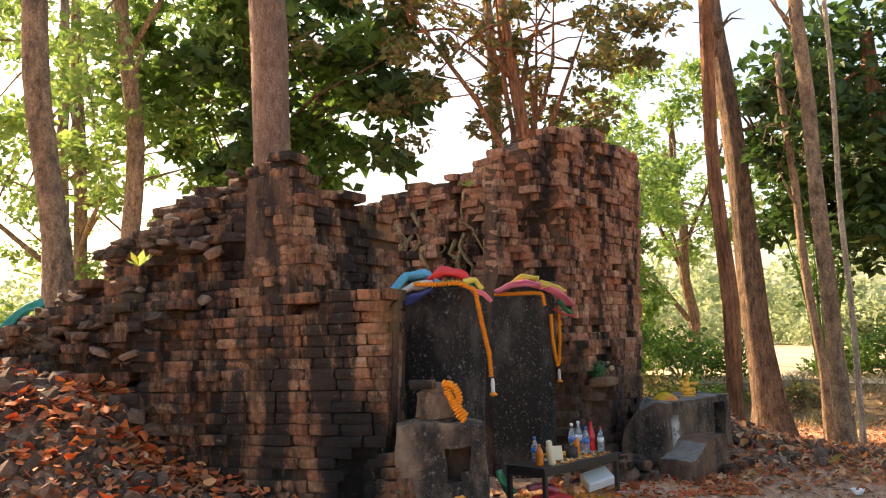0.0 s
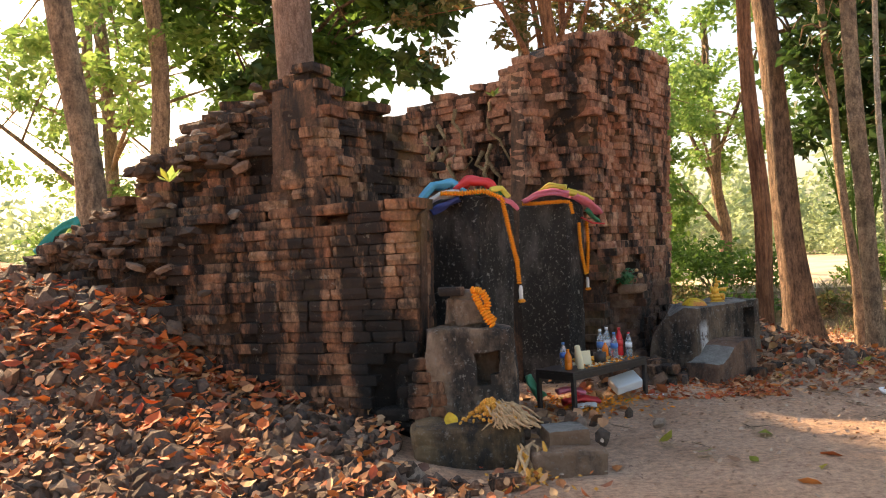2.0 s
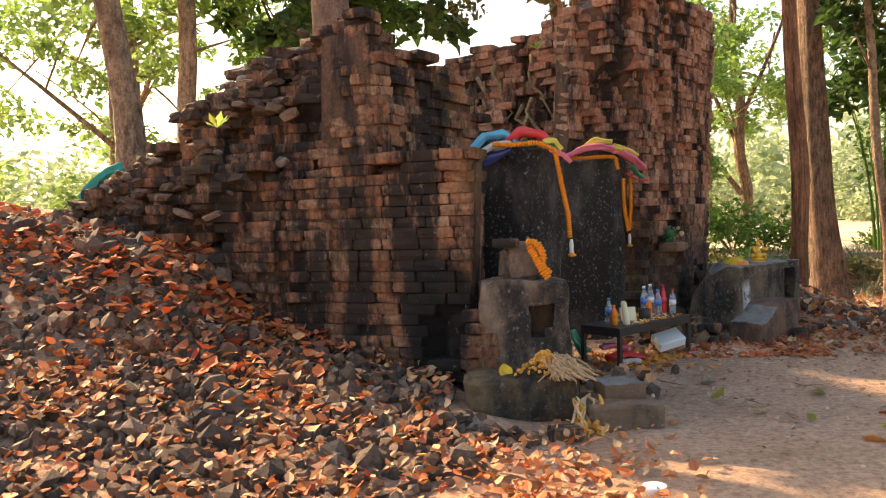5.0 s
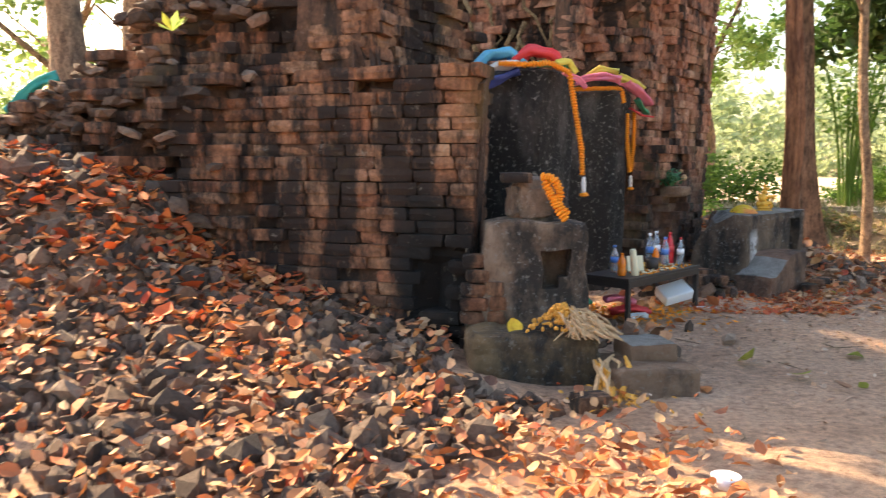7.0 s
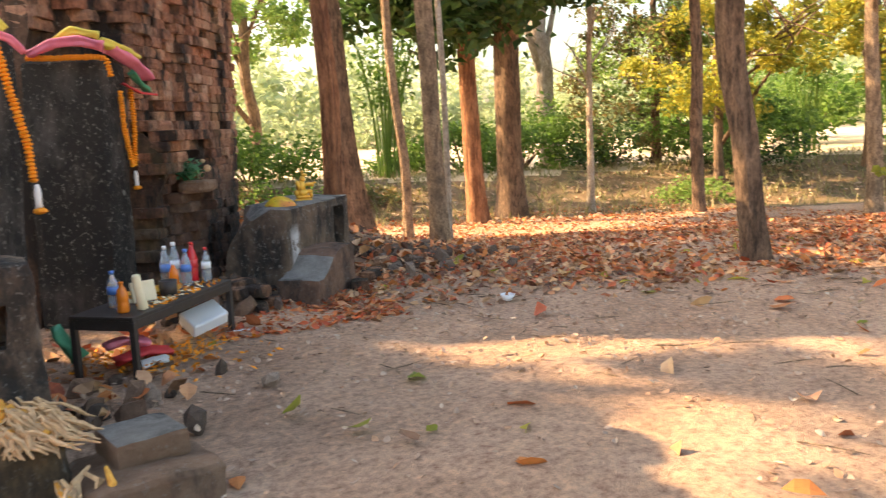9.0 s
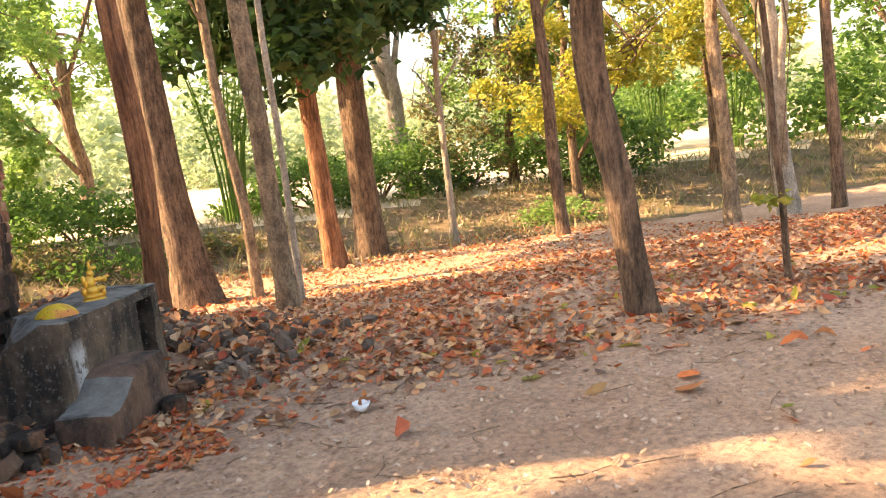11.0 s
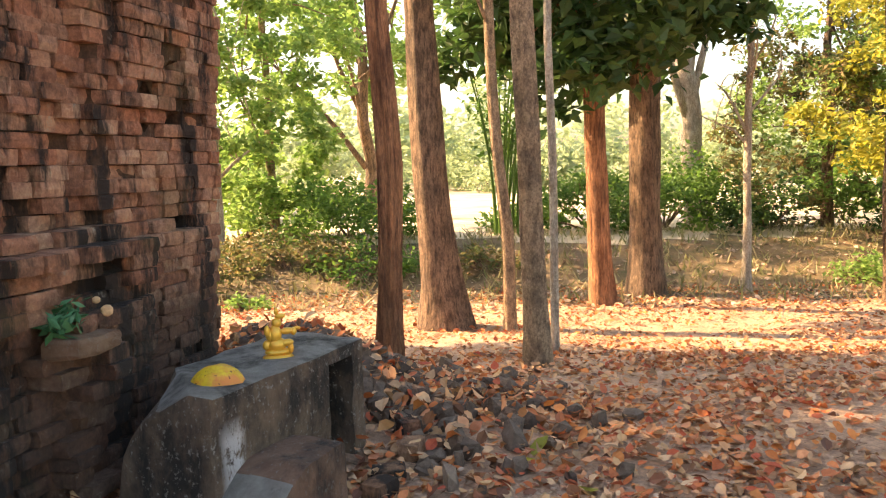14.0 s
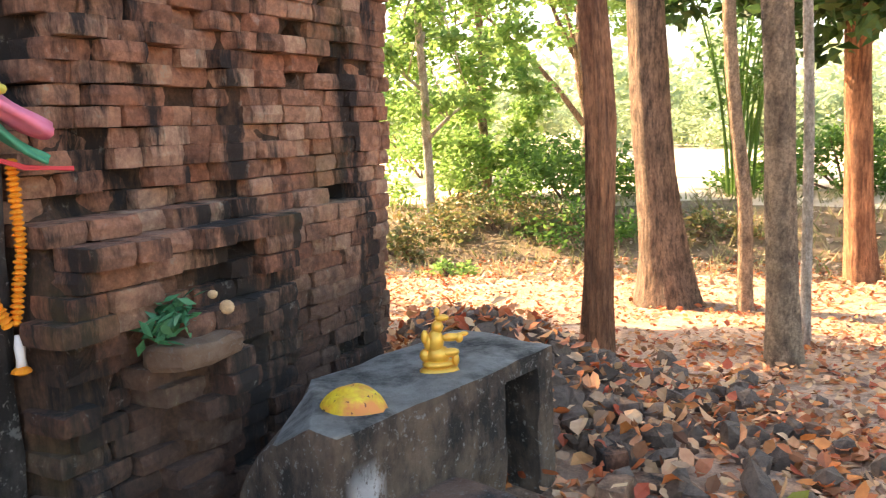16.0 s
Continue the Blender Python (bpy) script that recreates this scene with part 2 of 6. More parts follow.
M_BARK_RED = bark_material("reddish_bark", (0.13, 0.05, 0.024), (0.47, 0.215, 0.105), 0.10, 20)
M_BARK_PINK = bark_material("pinkish_smooth_bark", (0.20, 0.115, 0.08), (0.38, 0.25, 0.185), 0.3, 22)
M_BARK_BROWN = bark_material("brown_bark", (0.06, 0.038, 0.025), (0.31, 0.195, 0.125), 0.2, 20)
M_BARK_GREY = bark_material("grey_brown_bark", (0.13, 0.085, 0.055), (0.43, 0.30, 0.19), 0.45, 14)
M_BARK_PALE = bark_material("pale_bark", (0.30, 0.24, 0.18), (0.56, 0.48, 0.39), 0.3, 14)


def plain(name, col, rough=0.6, vary=0.25, scale=20, metal=0.0, through=0.0):
    m, nt, b = material(name, rough)
    p = nt.nodes.new("ShaderNodeNewGeometry").outputs["Position"]
    c = mix(nt, vary, col, ramp(nt, noise_at(nt, p, scale, 6, 0.6), [(0.3, grey(0.2)), (0.7, grey(0.8))]), "OVERLAY")
    nt.links.new(c, b.inputs["Base Color"])
    b.inputs["Metallic"].default_value = metal
    if through:
        tr = nt.nodes.new("ShaderNodeBsdfTranslucent")
        nt.links.new(c, tr.inputs[0])
        mx = nt.nodes.new("ShaderNodeMixShader")
        mx.inputs[0].default_value = through
        nt.links.new(b.outputs[0], mx.inputs[1])
        nt.links.new(tr.outputs[0], mx.inputs[2])
        nt.links.new(mx.outputs[0], nt.nodes["Material Output"].inputs[0])
    return m


M_MARIGOLD = plain("orange_marigold", (0.80, 0.27, 0.01), 0.75, 0.4, 60)
M_WHITEFLOWER = plain("white_garland_tip", (0.75, 0.73, 0.70), 0.7, 0.2, 60)
M_CLOTH = {n: plain(n + "_cloth", c, 0.6, 0.25, 25, 0.0, 0.25) for n, c in {
    "red": (0.75, 0.07, 0.08), "pink": (0.85, 0.26, 0.38), "yellow": (0.78, 0.70, 0.14), "sky_blue": (0.12, 0.48, 0.70),
    "dark_blue": (0.05, 0.08, 0.30), "green": (0.08, 0.38, 0.22), "white": (0.72, 0.72, 0.70), "teal": (0.03, 0.36, 0.34)}.items()}
M_DRIED = plain("dried_flower_straw", (0.50, 0.33, 0.18), 0.85, 0.5, 40)
M_DRIED_ORANGE = plain("dried_marigold", (0.62, 0.30, 0.05), 0.85, 0.5, 50)
M_TABLE = plain("dark_table_wood", (0.035, 0.028, 0.025), 0.5, 0.4, 30)
M_TABLETOP = plain("worn_tan_table_top", (0.45, 0.28, 0.14), 0.6, 0.5, 15)
M_WHITEPLASTIC = plain("white_foam_plastic", (0.80, 0.84, 0.88), 0.45, 0.1, 8)
M_GOLD = plain("gold_paint", (0.75, 0.42, 0.06), 0.35, 0.3, 40, 0.35)
M_WHITEPAINT = plain("flaking_white_paint", (0.70, 0.73, 0.76), 0.8, 0.5, 40)
M_ORANGEDRINK = plain("orange_drink", (0.75, 0.20, 0.02), 0.2, 0.1)
M_REDDRINK = plain("red_drink", (0.62, 0.02, 0.03), 0.15, 0.1)
M_BLUELABEL = plain("blue_label", (0.08, 0.22, 0.60), 0.4, 0.1)
M_WATER = plain("clear_bottle_plastic", (0.72, 0.82, 0.90), 0.08, 0.05)
M_WATER.node_tree.nodes["Principled BSDF"].inputs["Transmission Weight"].default_value = 0.75
M_REDPLASTIC = plain("red_plastic", (0.70, 0.05, 0.05), 0.35, 0.15)
M_CREAM = plain("cream_card", (0.78, 0.70, 0.48), 0.6, 0.15)
M_YELLOWLEAF = plain("yellow_dry_leaf", (0.66, 0.42, 0.03), 0.7, 0.5, 25)


def ripened_leaf():
    m, nt, b = material("ripened_yellow_leaf", 0.6)
    p = nt.nodes.new("ShaderNodeTexCoord").outputs["Object"]
    c = mix(nt, 0.5, (0.62, 0.42, 0.02), ramp(nt, noise_at(nt, p, 30, 6, 0.6), [(0.3, grey(0.2)), (0.7, grey(0.8))]), "OVERLAY")
    c = mix(nt, ramp(nt, noise_at(nt, p, 9, 4, 0.6), [(0.46, grey(0)), (0.60, grey(1))]), c, (0.62, 0.22, 0.05), "MIX")
    c = mix(nt, ramp(nt, noise_at(nt, p, 45, 3, 0.6), [(0.64, grey(0)), (0.69, grey(1))]), c, (0.10, 0.03, 0.015), "MIX")
    nt.links.new(c, b.inputs["Base Color"])
    return m


M_DOMELEAF = ripened_leaf()
M_ORANGELEAF = plain("orange_dry_leaf", (0.62, 0.25, 0.08), 0.7, 0.5, 25)
M_PLANT = plain("glossy_green_plant", (0.05, 0.17, 0.07), 0.4, 0.4, 40)
M_ROOT = bark_material("dry_roots", (0.24, 0.16, 0.08), (0.46, 0.34, 0.18), 1.0, 20)

# ---------------- mesh tools ----------------


def mesh_object(name, verts, faces, mat, parent=None, label="", smooth=False):
    me = bpy.data.meshes.new(name)
    me.from_pydata([tuple(v) for v in verts], [], faces)
    me.materials.append(mat)
    if smooth:
        me.shade_smooth()
    ob = new(name, me)
    ob.parent = parent
    if label:
        ob["label"] = label
    return ob


def part(name, bm, mat, parent=None, label="", smooth=False):
    me = bpy.data.meshes.new(name)
    bmesh.ops.recalc_face_normals(bm, faces=bm.faces)
    bm.to_mesh(me)
    bm.free()
    me.materials.append(mat)
    if smooth:
        me.shade_smooth()
    ob = new(name, me)
    ob.parent = parent
    if label:
        ob["label"] = label
    return ob


def empty(name, loc, label, category, group="", kind=""):
    ob = new(name)
    ob.location = loc
    ob.empty_display_size = 0.1
    return tagged(ob, label, category, group, kind)


def at(ob, parent):
    """Child whose mesh is in world places, under a parent that stands elsewhere."""
    ob.parent = parent
    ob.matrix_parent_inverse = Matrix.Translation(parent.location).inverted()
    return ob


def rough_block(size, cuts=4, amount=0.02, seed=0, bevel=0.03, taper=0.0, freq=4.0):
    """A hewn block, base at z = 0, centred in x and y."""
    bm = bmesh.new()
    bmesh.ops.create_cube(bm, size=1.0)
    bmesh.ops.subdivide_edges(bm, edges=bm.edges[:], cuts=cuts, use_grid_fill=True)
    sx, sy, sz = size
    for v in bm.verts:
        x, y, z = v.co
        k = 1 - taper * (z + 0.5)
        r = Vector((x * sx * k, y * sy * k, (z + 0.5) * sz))
        # round the edges off
        ex = sum(1 for c in (x, y, z) if abs(c) > 0.49)
        if ex >= 2:
            c = Vector((0, 0, sz / 2))
            r += (c - r).normalized() * bevel * (ex - 1)
        n = noise.noise_vector(r * freq + Vector((seed * 7.3, seed * 3.1, 0)))
        r += n * amount + noise.noise_vector(r * freq * 2.7 + Vector((seed, 1, 2))) * amount * 0.5
        v.co = r
    return bm


def stone_mesh(name, seed, mat, sub=2, rough=0.28):
    bm = bmesh.new()
    bmesh.ops.create_icosphere(bm, subdivisions=sub, radius=1.0)
    for v in bm.verts:
        d = v.co.normalized()
        q = Vector((max(-0.72, min(0.72, d.x)), max(-0.72, min(0.72, d.y)), max(-0.72, min(0.72, d.z))))
        v.co = q * (1 + rough * noise.noise(d * 1.7 + Vector((seed * 5.1, 0, seed)))) * 1.25
    me = bpy.data.meshes.new(name)
    bm.to_mesh(me)
    bm.free()
    me.materials.append(mat)
    return me


def tube(points, radii, sides=10, wobble=0.0, seed=0, ridges=0.0):
    """Vertices and faces of a tapered limb along points."""
    pts = [Vector(p) for p in points]
    verts, faces = [], []
    for i, p in enumerate(pts):
        d = (pts[min(i + 1, len(pts) - 1)] - pts[max(i - 1, 0)]).normalized()
        a = d.cross(Vector((0.3, 1, 0.1))).normalized()
        b = d.cross(a)
        for s in range(sides):
            g = 2 * math.pi * s / sides
            off = a * math.cos(g) + b * math.sin(g)
            k = 1 + wobble * noise.noise(p * 1.1 + off * 1.3 + Vector((seed, 0, 0))) + ridges * noise.noise(Vector((off.x * 3, off.y * 3, p.z * 0.25 + seed)))
            verts.append(p + off * radii[i] * k)
    for i in range(len(pts) - 1):
        for s in range(sides):
            j, k = i * sides + s, i * sides + (s + 1) % sides
            faces.append((j, k, k + sides, j + sides))
    faces.append(tuple(range((len(pts) - 1) * sides, len(pts) * sides)))
    faces.append(tuple(range(sides))[::-1])
    return verts, faces


def join(lists):
    verts, faces = [], []
    for v, f in lists:
        o = len(verts)
        verts.extend(v)
        faces.extend(tuple(i + o for i in q) for q in f)
    return verts, faces


def smooth01(a, b, x):
    t = min(1.0, max(0.0, (x - a) / (b - a)))
    return t * t * (3 - 2 * t)


def polyline(points, x):
    for (x0, y0), (x1, y1) in zip(points, points[1:]):
        if x <= x1:
            return y0 + (y1 - y0) * max(0.0, (x - x0)) / (x1 - x0)
    return points[-1][1]


# ---------------- ground ----------------


def earth(x, y):
    """Height of the ground: the clearing, the shallow moat, the field, the rubble slopes."""
    s = 0.35 * x + 0.94 * y
    z = -0.8 * smooth01(9.0, 18.5, s) - 0.15 * smooth01(18.5, 21.0, s) + 0.75 * smooth01(21.5, 26.0, s)
    z += 0.4 * smooth01(30, 120, s) + 0.35 * smooth01(13, 30, x - 0.3 * y) * smooth01(21.5, 26.0, s)
    m = max(0.0, 0.05 - x)
    rise = 0.27 * min(m, 6.0) ** 0.85 * smooth01(2.6, 6.3, y) + 0.42 * smooth01(-1.8, -2.5, x) * smooth01(4.7, 6.2, y)
    rise *= 1 - smooth01(8.5, 13.0, y)
    rise *= 1 - 0.9 * smooth01(6.0, 11.0, -x)
    z += rise
    z += 0.55 * math.exp(-(((x - 2.75) / 0.9) ** 2 + ((y - 10.7) / 1.1) ** 2))
    z += 0.16 * math.exp(-(((x - 1.5) / 0.7) ** 2 + ((y - 8.4) / 0.5) ** 2))
    return z


def build_ground():
    rings = [0.0]
    r, step = 0.0, 0.16
    while r < 3000:
        r += step
        if r > 14:
            step *= 1.12
        rings.append(r)
    n = 200
    verts, faces = [(1.5, 6.0, earth(1.5, 6.0))], []
    for q in rings[1:]:
        for i in range(n):
            g = 2 * math.pi * i / n
            x, y = 1.5 + q * math.cos(g), 6.0 + q * math.sin(g)
            z = earth(x, y)
            if q < 40:
                z += 0.022 * noise.noise(Vector((x * 2.2, y * 2.2, 0))) + 0.035 * noise.noise(Vector((x * 0.6, y * 0.6, 3)))
            verts.append((x, y, z))
    for i in range(n):
        faces.append((0, 1 + i, 1 + (i + 1) % n))
    for k in range(len(rings) - 2):
        for i in range(n):
            a, b = 1 + k * n + i, 1 + k * n + (i + 1) % n
            faces.append((a, a + n, b + n, b))
    ob = mesh_object("ground", verts, faces, M_GROUND, smooth=True)
    ob.data.materials.append(M_FIELD)
    ob.data.materials.append(M_BANK)
    for p in ob.data.polygons:
        c = p.center
        if 0.35 * c.x + 0.94 * c.y > 25.5 + 1.2 * noise.noise(c * 0.3):
            p.material_index = 1
        elif 0.35 * c.x + 0.94 * c.y > 19.3 + 1.5 * noise.noise(c * 0.4):
            p.material_index = 2
    tagged(ob, "dusty pink-brown earth clearing sloping to a dry field", "ground", kind="structure")


build_ground()

# ---------------- the brick ruin ----------------
COURSE = 0.078


def brick_templates(mat):
    made = []
    for s in range(6):
        bm = rough_block((1, 1, 1), 1, 0.055, s + 20, 0.03, 0.0, 1.9)
        me = bpy.data.meshes.new("brick")
        bm.to_mesh(me)
        bm.free()
        me.materials.append(mat)
        made.append(me)
    return made


BRICKS = {"south": brick_templates(M_BRICK), "face": brick_templates(M_BRICK_FACE)}
BRICK_DATA = [(np.array([v.co[:] for v in me.vertices]), [tuple(p.vertices) for p in me.polygons]) for me in BRICKS["south"]]
LATER = []


def brick_wall(wall, a0, a1, base, top, offset, holes=0.03, seed=1, depth=0.2, near=None, rows=COURSE, jitter=0.012, size=(0.17, 0.31), lean=(0.0, 0.0), tone="south"):
    """Courses of bricks from a0 to a1 in plan. base and top are heights by distance along it; offset is how far a course stands out.
    near: which stretch (u, z) is laid as single bricks; the rest is joined."""
    rng = random.Random(seed)
    p0, p1 = Vector((*a0, 0)), Vector((*a1, 0))
    length = (p1 - p0).length
    d = (p1 - p0).normalized()
    out = Vector((d.y, -d.x, 0))
    ang = math.atan2(d.y, d.x)
    z = min(base(length * i / 20) for i in range(21))
    highest = max(top(length * i / 60) for i in range(61))
    course = 0
    while z < highest:
        u = -rng.uniform(0, size[0])
        h = rows * rng.uniform(1.0, 1.04)
        while u < length:
            w = rng.uniform(*size)
            left = max(0.0, u)
            u += w
            w = min(u, length) - left
            if w < 0.03:
                continue
            c = left + w / 2
            t = top(c)
            if z + h * 0.6 > t or z + h < base(c):
                continue
            o = offset(c, z)
            if o is None or rng.random() < holes:
                continue
            edge = smooth01(0.25, 0.0, t - z)
            o += rng.uniform(-jitter, jitter) * (1 + 2 * edge) - (0.035 if rng.random() < 0.08 else 0.0)
            yaw = rng.uniform(-0.03, 0.03) * (1 + 5 * edge)
            pos = p0 + d * c + out * (o - depth / 2)
            pos.z = z + h / 2
            pos.x += lean[0] * z
            pos.y += lean[1] * z
            m = Matrix.LocRotScale(pos, Euler((rng.uniform(-0.015, 0.015), rng.uniform(-0.02, 0.02) * (1 + 2 * edge), ang + yaw)), Vector((w - 0.003, depth, h - 0.001)))
            LATER.append((wall, m, rng.randrange(6), near is not None and near(c, z), tone))
        z += rows
        course += 1


def wall_core(name, a0, a1, base, top, offset, thick, seed=1, back=None, lean=(0.0, 0.0), step=0.12):
    """The solid mass behind the face bricks."""
    p0, p1 = Vector((*a0, 0)), Vector((*a1, 0))
    length = (p1 - p0).length
    d = (p1 - p0).normalized()
    out = Vector((d.y, -d.x, 0))
    nu, nz = max(2, int(length / step)), 26
    verts, faces = [], []
    for side in (0, 1):
        for i in range(nu + 1):
            c = length * i / nu
            for j in range(nz + 1):
                lo, hi = base(c) - 0.3, top(c) - 0.05
                z = lo + (hi - lo) * j / nz
                o = offset(c, z)
                o = -min(0.62, thick(c) - 0.04) if o is None else o - 0.06
                if side:
                    o = -thick(c)
                p = p0 + d * c + out * (o + 0.02 * noise.noise(Vector((c * 3, z * 3, seed)))) + Vector((lean[0] * z, lean[1] * z, z))
                verts.append(p)
    k = (nu + 1) * (nz + 1)

    def ix(s, i, j):
        return s * k + i * (nz + 1) + j

    for s in (0, 1):
        for i in range(nu):
            for j in range(nz):
                q = (ix(s, i, j), ix(s, i + 1, j), ix(s, i + 1, j + 1), ix(s, i, j + 1))
                faces.append(q if s == 0 else q[::-1])
    for i in range(nu):
        faces.append((ix(0, i, nz), ix(0, i + 1, nz), ix(1, i + 1, nz), ix(1, i, nz)))
        faces.append((ix(0, i, 0), ix(1, i, 0), ix(1, i + 1, 0), ix(0, i + 1, 0)))
    for j in range(nz):
        faces.append((ix(0, 0, j), ix(0, 0, j + 1), ix(1, 0, j + 1), ix(1, 0, j)))
        faces.append((ix(0, nu, j), ix(1, nu, j), ix(1, nu, j + 1), ix(0, nu, j + 1)))
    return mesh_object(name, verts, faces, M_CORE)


U = Vector((0.523, 0.852, 0))
E = Vector((0.852, -0.523, 0))
LEAN = (0.05, 0.0)

# south side: a broken slope on the west, a plumb face beside the door
S0, S1 = (-4.3, 6.72), (-0.33, 5.63)
S_LEN = math.dist(S0, S1)
S_TOP = [(-4.3, 1.22), (-3.9, 1.48), (-3.5, 1.78), (-3.2, 2.05), (-2.95, 2.28), (-2.75, 2.48), (-2.6, 2.68), (-2.15, 2.73), (-2.08, 2.84), (-1.83, 2.97), (-1.40, 2.96), (-1.36, 2.74), (-1.20, 2.66), (-1.10, 1.78), (-0.3, 1.80)]


def s_x(c):
    return S0[0] + (S1[0] - S0[0]) * c / S_LEN


def south_top(c):
    x = s_x(c)
    return polyline(S_TOP, x) + 0.05 * noise.noise(Vector((x * 5, 0, 0)))


def south_base(c):
    x = s_x(c)
    y = S0[1] + (S1[1] - S0[1]) * c / S_LEN
    return earth(x, y) - 0.15


def south_offset(c, z):
    x = s_x(c)
    n = noise.noise(Vector((x * 1.6, z * 1.6, 5)))
    if -0.66 < x < -0.46 and 0.2 < z < 0.62:
        return None
    broken = smooth01(-1.28, -1.72, x)
    o = 0.05 * n * (0.3 + broken)
    # battered and stepped on the broken side
    stepz = math.floor(z / 0.31 + n) * 0.31
    o -= broken * 0.36 * max(0.0, stepz - 0.9)
    q = Vector((round(x * 4.5) / 4.5, round(z * 6.2) / 6.2, 1))
    o += broken * 0.36 * noise.noise(q * 3.7) * smooth01(0.5, 1.0, z) + 0.012 * noise.noise(q * 5.1)
    o -= 0.22 * smooth01(1.70, 1.74, z) * (1 - 0.5 * broken)
    if x > -1.3:
        o += 0.05 * smooth01(0.75, 0.2, z)
    return o


wall_s = tagged(wall_core("wall_south", S0, S1, south_base, south_top, south_offset, lambda c: 0.9 - 0.72 * smooth01(-1.4, -1.05, s_x(c)), 2, lean=LEAN), "collapsed weathered brick wall, stained black, sloping into rubble", "brick wall", kind="structure")
brick_wall(wall_s, S0, S1, south_base, south_top, south_offset, 0.035, 11, 0.30, lambda c, z: -2.1 < s_x(c) < -0.2 and 0.5 < z < 1.75, lean=LEAN)

# upper broken core facing the door
K0 = Vector((-1.22, 6.12, 0))
K1 = K0 + U * 2.05
K_TOP = [(0.0, 2.80), (0.12, 2.76), (0.5, 2.72), (0.9, 2.68), (1.35, 2.6), (1.45, 2.45), (1.62, 2.3), (1.8, 2.05), (2.1, 1.95)]


def core_top(c):
    return polyline(K_TOP, c) + 0.05 * noise.noise(Vector((c * 6, 2, 0)))


def core_offset(c, z):
    n = noise.noise(Vector((c * 2, z * 2.5, 9)))
    o = -0.14 * max(0.0, (math.floor(z / 0.24 + 0.8 * n) * 0.24 - 1.6)) + 0.09 * n
    o += 0.22 * smooth01(0.30, 0.05, c)
    return o


wall_k = tagged(wall_core("wall_inner_south", K0[:2], K1[:2], lambda c: 0.4, core_top, core_offset, lambda c: 0.45, 3, lean=LEAN), "broken stepped upper brickwork, dark with soot and moss", "brick wall", kind="structure")
brick_wall(wall_k, K0[:2], K1[:2], lambda c: 1.5, core_top, core_offset, 0.04, 12, 0.26, lambda c, z: True, lean=LEAN, jitter=0.045)

# tower facade
F0 = Vector((0.93, 8.06, 0))
F1 = Vector((2.24, 10.18, 0))
F_TOP = [(0.0, 3.3), (0.3, 3.5), (0.5, 3.58), (1.0, 3.66), (1.5, 3.62), (2.0, 3.58), (2.6, 3.55)]


def face_top(c):
    return polyline(F_TOP, c) + 0.05 * noise.noise(Vector((c * 6, 4, 0)))


def face_offset(c, z):
    n = noise.noise(Vector((c * 2.2, z * 2.2, 15)))
    n2 = noise.noise(Vector((c * 5, z * 5, 21)))
    if c < 0.37 and z < 1.95:
        return None
    q = Vector((round(c * 5) / 5, round(z * 7) / 7, 3))
    rugged = smooth01(1.42, 1.25, c)
    o = rugged * (-0.10 + 0.12 * n + 0.05 * n2 + 0.10 * noise.noise(q * 4.3))
    o -= rugged * 0.45 * smooth01(0.62, 0.25, c + 0.25 * n) * smooth01(1.5, 2.0, z)
    o += (0.24 * smooth01(1.55, 1.2, c) + 0.09) * smooth01(1.34, 1.26, z) * smooth01(2.5, 2.0, c)
    o -= 0.12 * smooth01(1.0, 0.94, z) * smooth01(0.85, 0.7, c)
    # square sockets in the plumb part
    for hc, hz, w, h in ((1.97, 1.66, 0.07, 0.05), (2.03, 1.95, 0.05, 0.10), (1.72, 1.90, 0.035, 0.035), (1.62, 1.93, 0.03, 0.03), (1.72, 2.15, 0.04, 0.05), (1.98, 2.3, 0.035, 0.07), (2.06, 2.62, 0.04, 0.05), (1.66, 2.5, 0.035, 0.04), (1.9, 2.9, 0.04, 0.05), (1.5, 3.1, 0.05, 0.05), (2.05, 1.35, 0.05, 0.05)):
        if abs(c - hc) < w + 0.015 and abs(z + 0.04 - hz) < h:
            return None
    return o


wall_f = tagged(wall_core("wall_east", F0[:2], F1[:2], lambda c: 0.0, face_top, face_offset, lambda c: 0.75, 4, lean=LEAN), "tall standing brick tower wall with empty square sockets", "brick wall", kind="structure")
brick_wall(wall_f, F0[:2], F1[:2], lambda c: -0.1, face_top, face_offset, 0.012, 13, 0.22, lambda c, z: 0.5 < z < 2.05, lean=LEAN, size=(0.13, 0.26), tone="face", jitter=0.018)

# north side wall, its inner face seen over the door
N0 = F0 + U * 0.62 - E * 0.5
N1 = N0 - E * 3.3
N_TOP = [(0.0, 3.62), (0.45, 3.5), (0.95, 3.34), (1.5, 3.28), (2.2, 3.1), (2.5, 2.95), (3.3, 2.7)]


def north_top(c):
    return polyline(N_TOP, c) + 0.06 * noise.noise(Vector((c * 5, 6, 0)))


def north_offset(c, z):
    n = noise.noise(Vector((c * 1.8, z * 1.8, 25)))
    return 0.16 * n + 0.1 * smooth01(0.6, 0.0, c) + 0.05 * noise.noise(Vector((c * 5, z * 6, 8))) - 0.25 * smooth01(1.25, 1.0, c) * smooth01(0.85, 1.0, c) * smooth01(2.2, 2.6, z)


